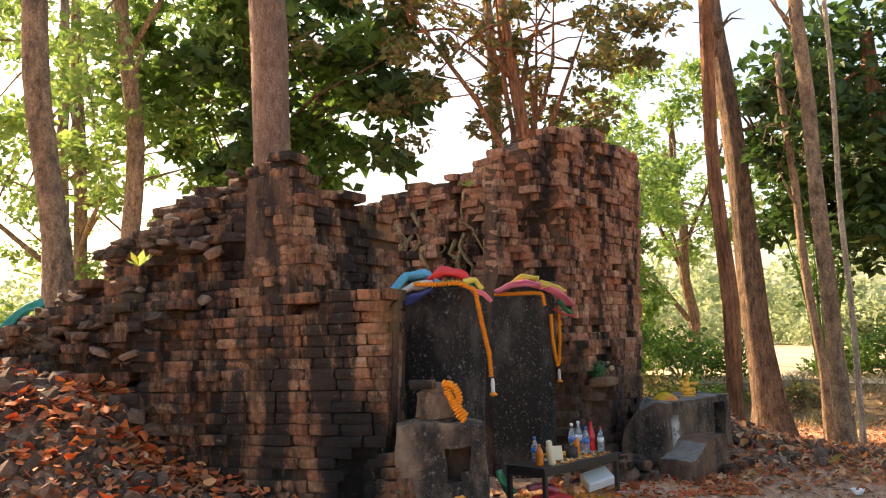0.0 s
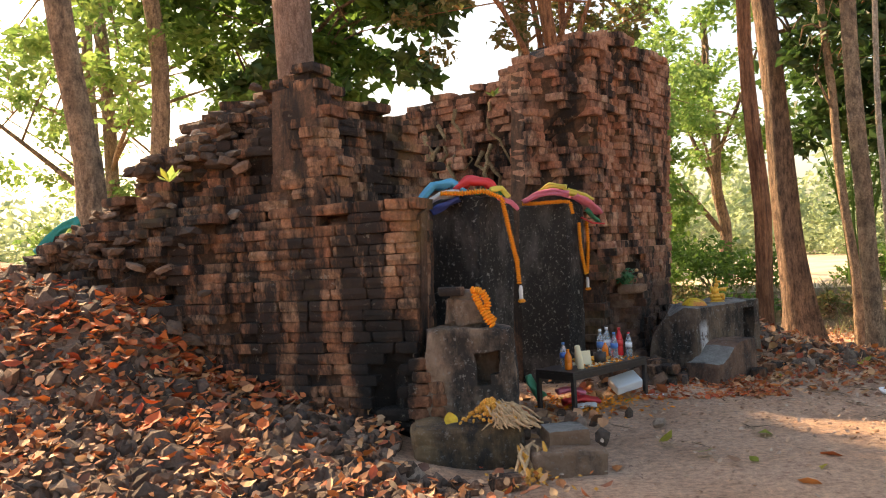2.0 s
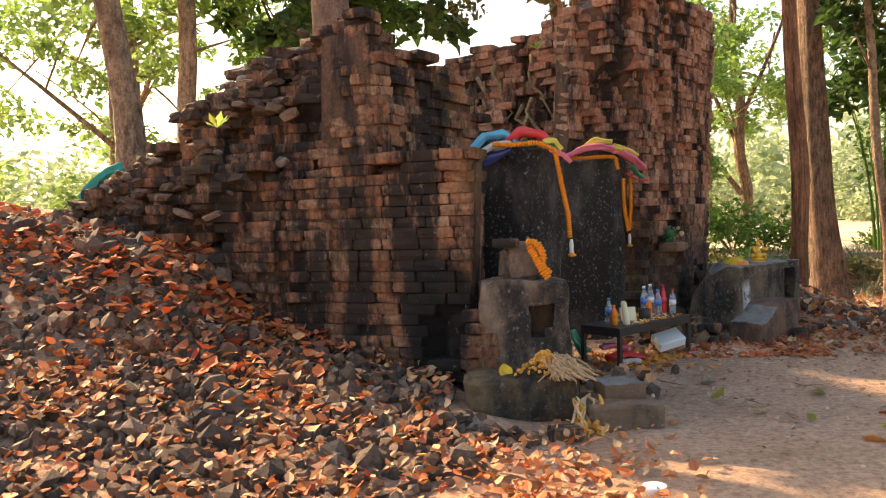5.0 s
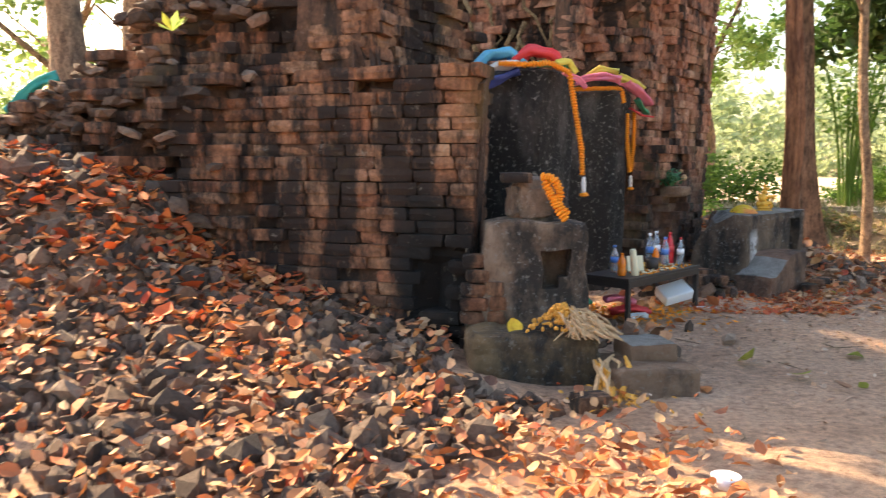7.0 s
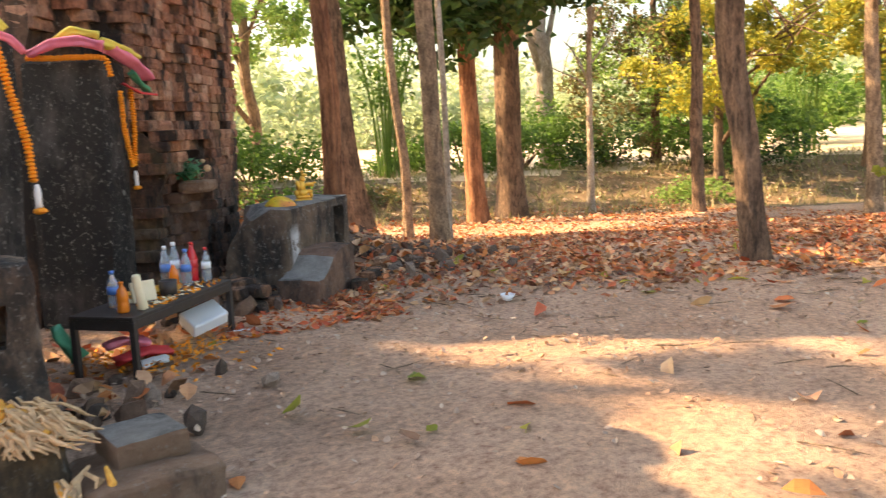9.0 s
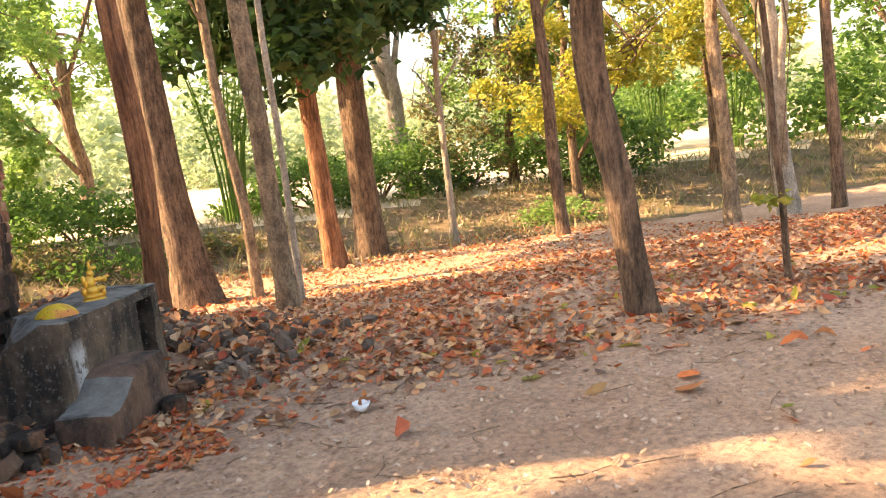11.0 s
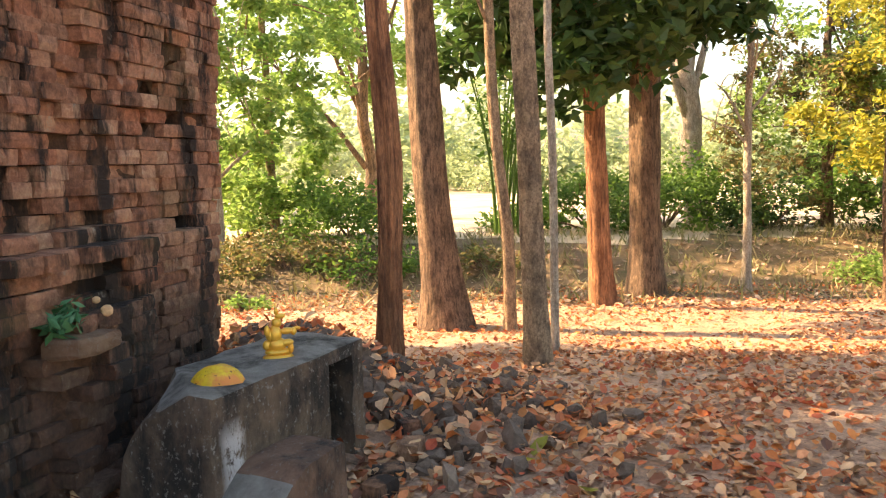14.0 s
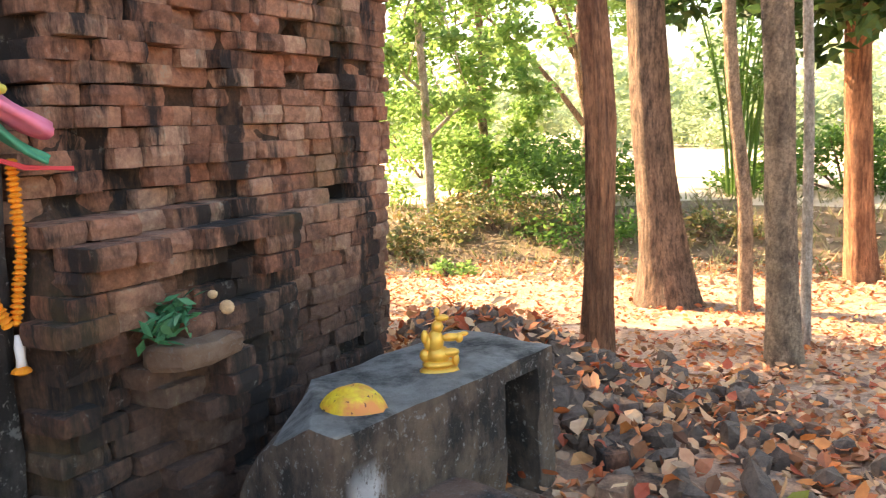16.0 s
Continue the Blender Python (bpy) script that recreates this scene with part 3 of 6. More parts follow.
wall_n = tagged(wall_core("wall_north", N1[:2], N0[:2], lambda c: 0.0, lambda c: north_top(3.3 - c), lambda c, z: north_offset(3.3 - c, z), lambda c: 0.8, 5, lean=LEAN), "inner face of brick wall overgrown with dry roots", "brick wall", kind="structure")
brick_wall(wall_n, N1[:2], N0[:2], lambda c: 0.9, lambda c: north_top(3.3 - c), lambda c, z: north_offset(3.3 - c, z), 0.05, 14, 0.24, lambda c, z: c > 0.5 and z > 2.0, lean=LEAN, jitter=0.04, tone="face")
# the tower's outer north and rear faces close it
wall_core_back = tagged(wall_core("wall_west", (-3.2, 8.0), (-1.75, 10.4), lambda c: 0.0, lambda c: 1.9, lambda c, z: 0.0, lambda c: 0.8, 6), "low remains of the rear brick wall", "brick wall", kind="structure")


# roots over the inner face
def build_roots():
    root = empty("tree_roots", N0 - E * 1.0 - U * 0.12, "tangle of dry yellowish roots clinging to brickwork", "roots")
    rng = random.Random(5)
    for i in range(26):
        c = rng.choice((0.25, 0.35, 0.5, 1.3, 1.5, 1.7, 1.9, 1.0)) + rng.uniform(-0.15, 0.15)
        z = north_top(c) - rng.uniform(0.2, 0.9)
        pts = []
        for k in range(8):
            p = N0 - E * c - U * (-north_offset(c, z) * -1 * 0 + 0.03 + max(0.0, north_offset(c, z)))
            pts.append(Vector((p.x + LEAN[0] * z, p.y, z)))
            c += rng.uniform(-0.11, 0.12)
            z -= rng.uniform(0.05, 0.16)
        v, f = tube(pts, [0.028 - 0.0026 * k for k in range(8)], 6, 0.3, i)
        at(mesh_object("root", v, f, M_ROOT, smooth=True), root)


build_roots()

# ---------------- stone door jambs ----------------


def jamb(name, corner, depth, width, height, mat, label, seed):
    """corner: foot of the outer edge on the doorway's south; depth goes into the wall, width along the face."""
    bm = rough_block((depth, width, height), 7, 0.02, seed, 0.02, 0.0, 5.0)
    ang = math.atan2(E.y, E.x)
    ob = part(name, bm, mat)
    ob.matrix_basis = Matrix.Translation(Vector((*corner, -0.05))) @ Matrix(((1, 0, 0.05, 0), (0, 1, 0, 0), (0, 0, 1, 0), (0, 0, 0, 1))) @ Matrix.Rotation(ang, 4, "Z") @ Matrix.Translation((-depth / 2, width / 2, 0))
    me = ob.data
    me.transform(ob.matrix_basis)
    ob.matrix_basis = Matrix()
    tagged(ob, label, "door jamb", "stone door jambs")
    return ob


jamb("stone_door_jamb", (0.88, 8.06), 0.56, 0.36, 1.88, M_JAMB, "upright dark sandstone door jamb, flat faces, pale lichen", 1)
jamb("stone_door_jamb", (0.11, 6.24), 0.47, 0.50, 1.88, M_JAMB, "blackened upright door jamb with pitted lichened face", 2)

# ---------------- stones of the little shrine ----------------


def loose_brick(loc, rot, size, label="weathered loose brick on the ground", parent=None, mat=None):
    bm = rough_block(size, 2, 0.01, loc[0] * 10, 0.008, 0.0, 9)
    ob = part("brick", bm, mat or M_BRICK, parent)
    ob.matrix_basis = pose(*loc, 0, 0, rot)
    if parent is None:
        ob.name = "loose_brick"
        tagged(ob, label, "brick", "loose bricks")
    return ob


def build_shrine():
    bm = rough_block((0.64, 0.36, 0.60), 10, 0.0, 4, 0.012, 0.06, 7)
    hole = [f for f in bm.faces if f.normal.y < -0.7 and 0.05 < f.calc_center_median().x < 0.17 and 0.22 < f.calc_center_median().z < 0.45]
    got = bmesh.ops.extrude_face_region(bm, geom=hole)
    for v in got["geom"]:
        if isinstance(v, bmesh.types.BMVert):
            v.co.y += 0.22
    bmesh.ops.delete(bm, geom=hole, context="FACES")
    for v in bm.verts:
        v.co += noise.noise_vector(v.co * 5 + Vector((3, 1, 4))) * 0.03 + noise.noise_vector(v.co * 16) * 0.012
    ob = part("stone_niche_block", bm, M_STONE)
    ob.matrix_basis = pose(0.06, 5.66, 0.27, 0, 0, 4)
    tagged(ob, "lichen-speckled upright sandstone with a square niche, on a mossy base", "carved stone")
    top = part("stone_fragment", rough_block((0.30, 0.24, 0.25), 5, 0.035, 9, 0.05, 0.12, 5), M_STONE)
    top.matrix_basis = pose(0.05, 5.68, 0.86, 0, 0, 12)
    tagged(top, "rough brown stone fragment on the niche block", "stone")
    loose_brick((-0.04, 5.60, 1.09), 8, (0.19, 0.14, 0.065), "old brick lying on a stone fragment")
    base = part("laterite_block", rough_block((0.74, 0.66, 0.36), 9, 0.03, 3, 0.022, 0.03, 6), M_MOSSY)
    base.matrix_basis = pose(0.03, 5.46, -0.08, 0, 0, 6)
    tagged(base, "mossy dark laterite block carrying the niche stone", "stone block")
    pile = empty("brick_stack", (-0.28, 5.52, 0.27), "small leaning stack of broken old bricks", "brick stack")
    rng = random.Random(3)
    for i in range(5):
        loose_brick((rng.uniform(-0.02, 0.02), rng.uniform(-0.02, 0.02), i * 0.082), rng.uniform(-15, 15), (rng.uniform(0.13, 0.17), 0.14, 0.08), "", pile)
    for i in range(3):
        loose_brick((0.13 + rng.uniform(-0.01, 0.01), -0.02, i * 0.085), rng.uniform(-15, 15), (0.11, 0.12, 0.083), "", pile)
    ped = part("stone_pedestal", rough_block((0.48, 0.44, 0.22), 8, 0.02, 5, 0.015, 0.04, 7), M_PEDESTAL)
    ped.matrix_basis = pose(0.65, 5.19, -0.08, 0, 0, 14)
    tagged(ped, "low worn sandstone pedestal set in the earth", "stone block")
    slab = part("stone_slab", rough_block((0.27, 0.27, 0.10), 4, 0.006, 6, 0.005, 0.02, 9), M_PEDESTAL)
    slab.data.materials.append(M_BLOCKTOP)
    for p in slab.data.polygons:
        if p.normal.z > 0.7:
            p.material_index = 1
    slab.matrix_basis = pose(0.67, 5.28, 0.135, 0, 0, 12)
    tagged(slab, "square grey stone slab lying on a pedestal", "stone slab")
    loose_brick((0.30, 4.72, 0.0), 20, (0.19, 0.13, 0.09))
    rng = random.Random(31)
    for x, y in ((1.62, 7.95), (1.78, 7.88), (1.70, 8.05), (1.88, 7.98), (1.55, 8.12), (1.95, 8.2), (3.05, 8.75), (3.25, 9.0), (2.95, 8.55), (3.3, 9.35), (2.72, 8.2), (1.35, 8.05), (3.45, 9.1)):
        loose_brick((x, y, earth(x, y) - 0.02), rng.uniform(0, 180), (rng.uniform(0.15, 0.26), 0.14, rng.uniform(0.07, 0.12)))
    for x, y, z in ((1.66, 7.93, 0.09), (1.80, 7.92, 0.10), (1.72, 8.02, 0.11)):
        loose_brick((x, y, earth(x, y) + z - 0.02), rng.uniform(0, 180), (0.19, 0.14, 0.08))


build_shrine()


def splashed_material():
    m = M_BLOCK.copy()
    m.name = "sandstone_with_white_splash"
    nt = m.node_tree
    b = nt.nodes["Principled BSDF"]
    col = b.inputs["Base Color"].links[0].from_socket
    tc = nt.nodes.new("ShaderNodeTexCoord")
    sep = nt.nodes.new("ShaderNodeSeparateXYZ")
    nt.links.new(tc.outputs["Object"], sep.inputs[0])
    nz = noise_at(nt, tc.outputs["Object"], 16, 8, 0.75, (1, 1, 0.6))
    a = ramp(nt, sep.outputs["X"], [(0.05, grey(0)), (0.10, grey(0.8)), (0.19, grey(1)), (0.25, grey(0))])
    c = ramp(nt, sep.outputs["Z"], [(0.16, grey(0)), (0.26, grey(0.8)), (0.56, grey(1)), (0.66, grey(0))])
    y = ramp(nt, sep.outputs["Y"], [(0.04, grey(1)), (0.06, grey(0))])
    mask = mix(nt, 1.0, mix(nt, 1.0, a, c, "MULTIPLY"), y, "MULTIPLY")
    fl = ramp(nt, nz, [(0.42, grey(0)), (0.50, grey(1))])
    mask = mix(nt, 1.0, mask, fl, "MULTIPLY")
    nt.links.new(mix(nt, mask, col, (0.84, 0.85, 0.86)), b.inputs["Base Color"])
    return m


M_SPLASHED = splashed_material()


def build_big_block():
    """The long carved block beside the tower, rounded at its near end."""
    ax = Vector((0.66, 0.75, 0)).normalized()
    corner = Vector((2.13, 8.14, 0))
    length, depth, height = 1.36, 0.56, 0.78
    bm = bmesh.new()
    bmesh.ops.create_cube(bm, size=1.0)
    bmesh.ops.subdivide_edges(bm, edges=bm.edges[:], cuts=9, use_grid_fill=True)
    for v in bm.verts:
        p = Vector(((v.co.x + 0.5) * length, (v.co.y + 0.5) * depth, (v.co.z + 0.5) * height))
        # the near end is cut round
        za = v.co.z + 0.5
        most = math.sqrt(max(0.0, 1 - max(0.0, (za - 0.30) / 0.72) ** 2))
        fade = smooth01(0.45, -0.05, p.x)
        p.y *= 1 - fade * (1 - most)
        ex = sum(1 for c in v.co if abs(c) > 0.49)
        if ex >= 2:
            p += (Vector((length / 2, depth / 2, height / 2)) - p).normalized() * 0.012 * (ex - 1)
        p += noise.noise_vector(p * 5) * 0.018
        v.co = p
    notch = [f for f in bm.faces if f.normal.y < -0.5 and 0.92 < f.calc_center_median().x < 1.16 and f.calc_center_median().z < 0.70]
    got = bmesh.ops.extrude_face_region(bm, geom=notch)
    for v in got["geom"]:
        if isinstance(v, bmesh.types.BMVert):
            v.co.y += 0.2
    bmesh.ops.delete(bm, geom=notch, context="FACES")
    ob = part("carved_stone_block", bm, M_SPLASHED)
    ob.matrix_basis = Matrix(((ax.x, -ax.y, 0, corner.x), (ax.y, ax.x, 0, corner.y), (0, 0, 1, -0.06), (0, 0, 0, 1)))
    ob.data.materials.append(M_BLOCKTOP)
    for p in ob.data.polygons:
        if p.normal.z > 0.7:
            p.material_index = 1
    tagged(ob, "long grey sandstone block with rounded end and white splash", "stone block")
    # the low block in front
    bm = bmesh.new()
    bmesh.ops.create_cube(bm, size=1.0)
    bmesh.ops.subdivide_edges(bm, edges=bm.edges[:], cuts=6, use_grid_fill=True)
    for v in bm.verts:
        x, y, z = v.co
        top = 0.24 + 0.17 * smooth01(-0.35, 0.05, x)
        p = Vector((x * 0.80, y * 0.34, (z + 0.5) * top))
        ex = sum(1 for c in v.co if abs(c) > 0.49)
        if ex >= 2:
            p += (Vector((0, 0, top / 2)) - p).normalized() * 0.008 * (ex - 1)
        v.co = p + noise.noise_vector(p * 6) * 0.015
    low = part("broken_stone_block", bm, M_REDSTONE)
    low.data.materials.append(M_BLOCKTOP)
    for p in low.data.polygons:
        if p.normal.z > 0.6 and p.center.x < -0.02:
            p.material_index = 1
    low.matrix_basis = pose(2.37, 8.20, -0.03, 0, 0, math.degrees(math.atan2(ax.y, ax.x)))
    tagged(low, "low broken reddish sandstone block with pale top", "stone block")


build_big_block()

# ---------------- offerings ----------------


def beads(points, radius, name, mat, parent, step=0.02, squash=0.6, seed=0):
    """A string of ruffled flower heads along points, one mesh."""
    rng = random.Random(seed)
    out = []
    for a, b in zip(points, points[1:]):
        a, b = Vector(a), Vector(b)
        n = max(1, int((b - a).length / step))
        d = (b - a).normalized()
        side = d.cross(Vector((0.2, 1, 0.3))).normalized()
        up = d.cross(side)
        for i in range(n):
            c = a + (b - a) * (i + 0.5) / n
            verts, faces = [], []
            for ring, (q, h) in enumerate(((0.45, -0.9), (1.0, -0.3), (1.0, 0.3), (0.45, 0.9))):
                for s in range(8):
                    g = 2 * math.pi * s / 8
                    k = radius * q * rng.uniform(0.8, 1.2)
                    verts.append(c + side * k * math.cos(g) + up * k * math.sin(g) + d * h * radius * squash)
            for ring in range(3):
                for s in range(8):
                    j, k = ring * 8 + s, ring * 8 + (s + 1) % 8
                    faces.append((j, k, k + 8, j + 8))
            faces.append(tuple(range(24, 32)))
            faces.append(tuple(range(8))[::-1])
            out.append((verts, faces))
    v, f = join(out)
    return at(mesh_object(name, v, f, mat, smooth=False), parent)


def garland(strands, tip, label, name="marigold_garland", radius=0.02):
    g = empty(name, strands[0][0], label, "garland", "marigold garlands")
    for i, s in enumerate(strands):
        beads(s, radius, "flower_string", M_MARIGOLD, g, 0.018, 0.55, i)
    if tip:
        t = Vector(tip)
        v, f = tube([t + Vector((0, 0, 0.11)), t + Vector((0, 0, 0.07)), t + Vector((0, 0, 0.03)), t], [radius * 0.5, radius * 0.9, radius * 0.75, radius * 0.9], 9, 0.3)
        at(mesh_object("white_tip", v, f, M_WHITEFLOWER, smooth=True), g)
        beads([t, t - Vector((0, 0, 0.02))], radius * 1.5, "tassel", M_MARIGOLD, g, 0.02)
    return g


def cloth(name, points, widths, mat, parent, seed=0, thick=0.012, sides=10):
    """A twisted, rumpled scarf along points."""
    rng = random.Random(seed)
    pts = []
    for a, b in zip(points, points[1:]):
        for k in range(6):
            pts.append(Vector(a).lerp(Vector(b), k / 6))
    pts.append(Vector(points[-1]))
    verts, faces = [], []
    n = 18
    for i, p in enumerate(pts):
        d = (pts[min(i + 1, len(pts) - 1)] - pts[max(i - 1, 0)]).normalized()
        side = d.cross(Vector((0, 0, 1))).normalized()
        up = side.cross(d)
        w = widths[0] + (widths[1] - widths[0]) * i / (len(pts) - 1)
        w *= 1 + 0.25 * noise.noise(p * 9 + Vector((seed, 0, 0)))
        for s in range(n):
            g = 2 * math.pi * s / n
            r = w * (0.75 + 0.5 * noise.noise(Vector((math.cos(g) * 1.7, math.sin(g) * 1.7, i * 0.18 + seed))) + 0.16 * math.sin(3 * g + seed + i * 0.12))
            verts.append(p + side * r * math.cos(g) + up * r * 0.6 * math.sin(g))
    for i in range(len(pts) - 1):
        for s in range(n):
            j, k = i * n + s, i * n + (s + 1) % n
            faces.append((j, k, k + n, j + n))
    faces.append(tuple(range(n))[::-1])
    faces.append(tuple(range((len(pts) - 1) * n, len(pts) * n)))
    return at(mesh_object(name, verts, faces, M_CLOTH[mat], smooth=True), parent)


def build_cloths():
    # on the first jamb
    z = 1.86
    c = empty("cloth_wrap", (0.10, 6.5, 1.83), "bright scarves tied over a stone jamb, blowing", "cloth", "offering scarves")
    cloth("blue_scarf", [(-0.32, 6.30, z - 0.06), (-0.20, 6.33, z + 0.06), (-0.07, 6.38, z + 0.08), (0.04, 6.42, z + 0.01)], (0.06, 0.075), "sky_blue", c, 1)
    cloth("yellow_scarf", [(-0.30, 6.27, z - 0.10), (-0.15, 6.28, z - 0.02), (0.0, 6.32, z - 0.01)], (0.05, 0.055), "white", c, 7)
    cloth("red_scarf", [(-0.03, 6.38, z + 0.02), (0.07, 6.36, z + 0.09), (0.20, 6.38, z + 0.07), (0.27, 6.42, z)], (0.06, 0.08), "red", c, 2)
    cloth("green_scarf", [(0.12, 6.30, z - 0.01), (0.26, 6.34, z - 0.01), (0.34, 6.40, z - 0.06)], (0.045, 0.04), "green", c, 3)
    cloth("yellow_scarf", [(0.24, 6.30, z + 0.0), (0.33, 6.33, z + 0.01), (0.38, 6.36, z - 0.06)], (0.04, 0.035), "yellow", c, 4)
    cloth("pink_scarf", [(0.30, 6.32, z - 0.06), (0.40, 6.36, z - 0.10), (0.45, 6.38, z - 0.16)], (0.04, 0.025), "pink", c, 5)
    cloth("dark_scarf", [(-0.22, 6.30, z - 0.14), (-0.12, 6.28, z - 0.10), (0.0, 6.28, z - 0.05)], (0.06, 0.05), "dark_blue", c, 6)
    a = Vector((0.33, 6.26, z - 0.07))
    garland([[(-0.14, 6.22, z - 0.01), (0.04, 6.20, z - 0.02), (0.2, 6.22, z - 0.01), a], [a, (0.37, 6.27, 1.55), (0.42, 6.3, 1.30), (0.43, 6.3, 1.12)]], (0.44, 6.3, 1.0), "orange marigold garland hanging from a stone jamb")
    # on the second jamb
    c = empty("cloth_wrap", (0.75, 8.15, 1.83), "pink and yellow scarves draped over a stone jamb", "cloth", "offering scarves")
    z = 1.87
    cloth("pink_scarf", [(0.52, 8.18, z - 0.01), (0.66, 8.06, z + 0.05), (0.82, 8.0, z + 0.06), (0.95, 7.97, z + 0.03)], (0.05, 0.07), "pink", c, 11)
    cloth("yellow_scarf", [(0.66, 8.14, z + 0.05), (0.78, 8.04, z + 0.13), (0.93, 8.0, z + 0.10)], (0.05, 0.05), "yellow", c, 12)
    cloth("yellow_scarf", [(0.93, 8.0, z + 0.06), (1.06, 8.14, z + 0.03), (1.17, 8.27, z - 0.02)], (0.06, 0.06), "yellow", c, 13)
    cloth("pink_scarf", [(1.00, 8.08, z + 0.02), (1.15, 8.25, z - 0.05), (1.27, 8.36, z - 0.15)], (0.07, 0.07), "pink", c, 14)
    cloth("green_scarf", [(1.14, 8.25, z - 0.12), (1.20, 8.3, z - 0.19), (1.26, 8.35, z - 0.24)], (0.04, 0.035), "green", c, 15)
    cloth("orange_scarf", [(1.08, 8.22, z - 0.20), (1.2, 8.32, z - 0.26), (1.32, 8.40, z - 0.27)], (0.02, 0.015), "red", c, 16)
    front = Vector((1.02, 7.99, 1.80))
    garland([[(0.50, 8.24, z - 0.03), (0.68, 8.10, z - 0.04), (0.88, 7.99, z - 0.04), (0.96, 7.98, z - 0.05)], [(0.96, 7.98, z - 0.05), (0.98, 7.98, 1.70)]], None, "marigold string laid along the top of a jamb")
    garland([[(1.045, 8.16, 1.62), (1.055, 8.20, 1.35), (1.10, 8.30, 1.10)], [(1.14, 8.36, 1.64), (1.14, 8.36, 1.35), (1.115, 8.32, 1.10)]], (1.115, 8.32, 0.96), "looped marigold garland with white jasmine tip on a jamb")
    # on the niche stone
    garland([[(0.10, 5.53, 1.13), (0.17, 5.51, 1.12), (0.21, 5.52, 1.05), (0.20, 5.51, 0.97), (0.25, 5.50, 0.91)], [(0.12, 5.52, 1.10), (0.16, 5.50, 1.02), (0.19, 5.49, 0.95), (0.24, 5.48, 0.88)]], None, "fresh orange marigold garland draped on a stone fragment", radius=0.026)


build_cloths()


def build_dried_heap():
    heap = empty("dried_flower_heap", (0.30, 5.24, 0.27), "heap of dried marigold garlands and straw-like stems", "dried flowers")
    rng = random.Random(17)
    straw, flowers = [], []
    for i in range(130):
        g = rng.uniform(-1.3, 0.7)
        r0, r1 = rng.uniform(0.0, 0.14), rng.uniform(0.16, 0.30)
        c = Vector((0.22 + rng.gauss(0, 0.03), 5.25 + rng.gauss(0, 0.04), 0.30))
        h = rng.uniform(0.0, 0.10)
        pts = []
        for k in range(6):
            r = r0 + (r1 - r0) * k / 5
            g += rng.gauss(0, 0.10)
            pts.append(c + Vector((r * math.cos(g), r * math.sin(g) * 0.8, h * (1 - k / 5) - 0.05 * (r / 0.3) ** 2 + rng.uniform(0, 0.025))))
        straw.append(tube(pts, [0.004, 0.008, 0.005, 0.009, 0.006, 0.003], 5, 0.5, i))
    for i in range(170):
        g, r = rng.uniform(0, 6.28), abs(rng.gauss(0, 0.09))
        p = Vector((0.20 + r * math.cos(g), 5.26 + 0.8 * r * math.sin(g), 0.30 + 0.11 * math.exp(-(r / 0.1) ** 2) + rng.uniform(-0.01, 0.02)))
        q = p + Vector((rng.uniform(-0.02, 0.02), rng.uniform(-0.02, 0.02), rng.uniform(-0.01, 0.02)))
        flowers.append(tube([p, (p + q) / 2, q], [0.008, 0.016, 0.008], 6, 0.4, i))
    v, f = join(straw)
    at(tagged(mesh_object("dry_straw", v, f, M_DRIED), kind="stuff"), heap)
    v, f = join(flowers)
    at(tagged(mesh_object("dried_blossom", v, f, M_DRIED_ORANGE), kind="stuff"), heap)
    # wilted strands hanging down beside the pedestal
    s = empty("wilted_garland", (0.42, 5.0, 0.1), "wilted pale garland trailing from a pedestal to the ground", "dried flowers")
    rng = random.Random(18)
    for i in range(14):
        x, y = rng.uniform(0.38, 0.52), rng.uniform(4.9, 5.1)
        top = rng.uniform(0.10, 0.20)
        pts = [Vector((x + rng.uniform(-0.03, 0.03), y + 0.06 - 0.05 * k + rng.uniform(-0.02, 0.02), max(0.012, top * (1 - k / 4) + rng.uniform(-0.015, 0.02)))) for k in range(6)]
        v, f = tube(pts, [0.006, 0.014, 0.008, 0.016, 0.010, 0.004], 6, 0.7, i)
        at(mesh_object("wilted_strand", v, f, M_DRIED if i % 3 else M_DRIED_ORANGE), s)


build_dried_heap()


def lathe(profile, sides=14):
    verts, faces = [], []
    for r, z in profile:
        for s in range(sides):
            g = 2 * math.pi * s / sides
            verts.append(Vector((r * math.cos(g), r * math.sin(g), z)))
    for i in range(len(profile) - 1):
        for s in range(sides):
            j, k = i * sides + s, i * sides + (s + 1) % sides
            faces.append((j, k, k + sides, j + sides))
    faces.append(tuple(range(sides))[::-1])
    faces.append(tuple(range((len(profile) - 1) * sides, len(profile) * sides)))
    return verts, faces


def turned(name, profile, mat, parent, sides=14):
    v, f = lathe(profile, sides)
    return mesh_object(name, v, f, mat, parent, smooth=True)


def bottle(loc, h, r, body, band, cap, label):
    b = empty("drink_bottle", loc, label, "bottle", "offering bottles")
    turned("bottle_body", [(r * 0.9, 0), (r, h * 0.04), (r, h * 0.30), (r * 0.93, h * 0.34), (r, h * 0.38), (r, h * 0.58), (r * 0.75, h * 0.74), (r * 0.4, h * 0.85), (r * 0.36, h * 0.93)], body, b)
    if band:
        turned("bottle_label", [(r * 1.02, h * 0.38), (r * 1.02, h * 0.57)], band, b)
    turned("bottle_cap", [(r * 0.42, h * 0.925), (r * 0.42, h), (r * 0.36, h * 1.005)], cap, b)
    return b


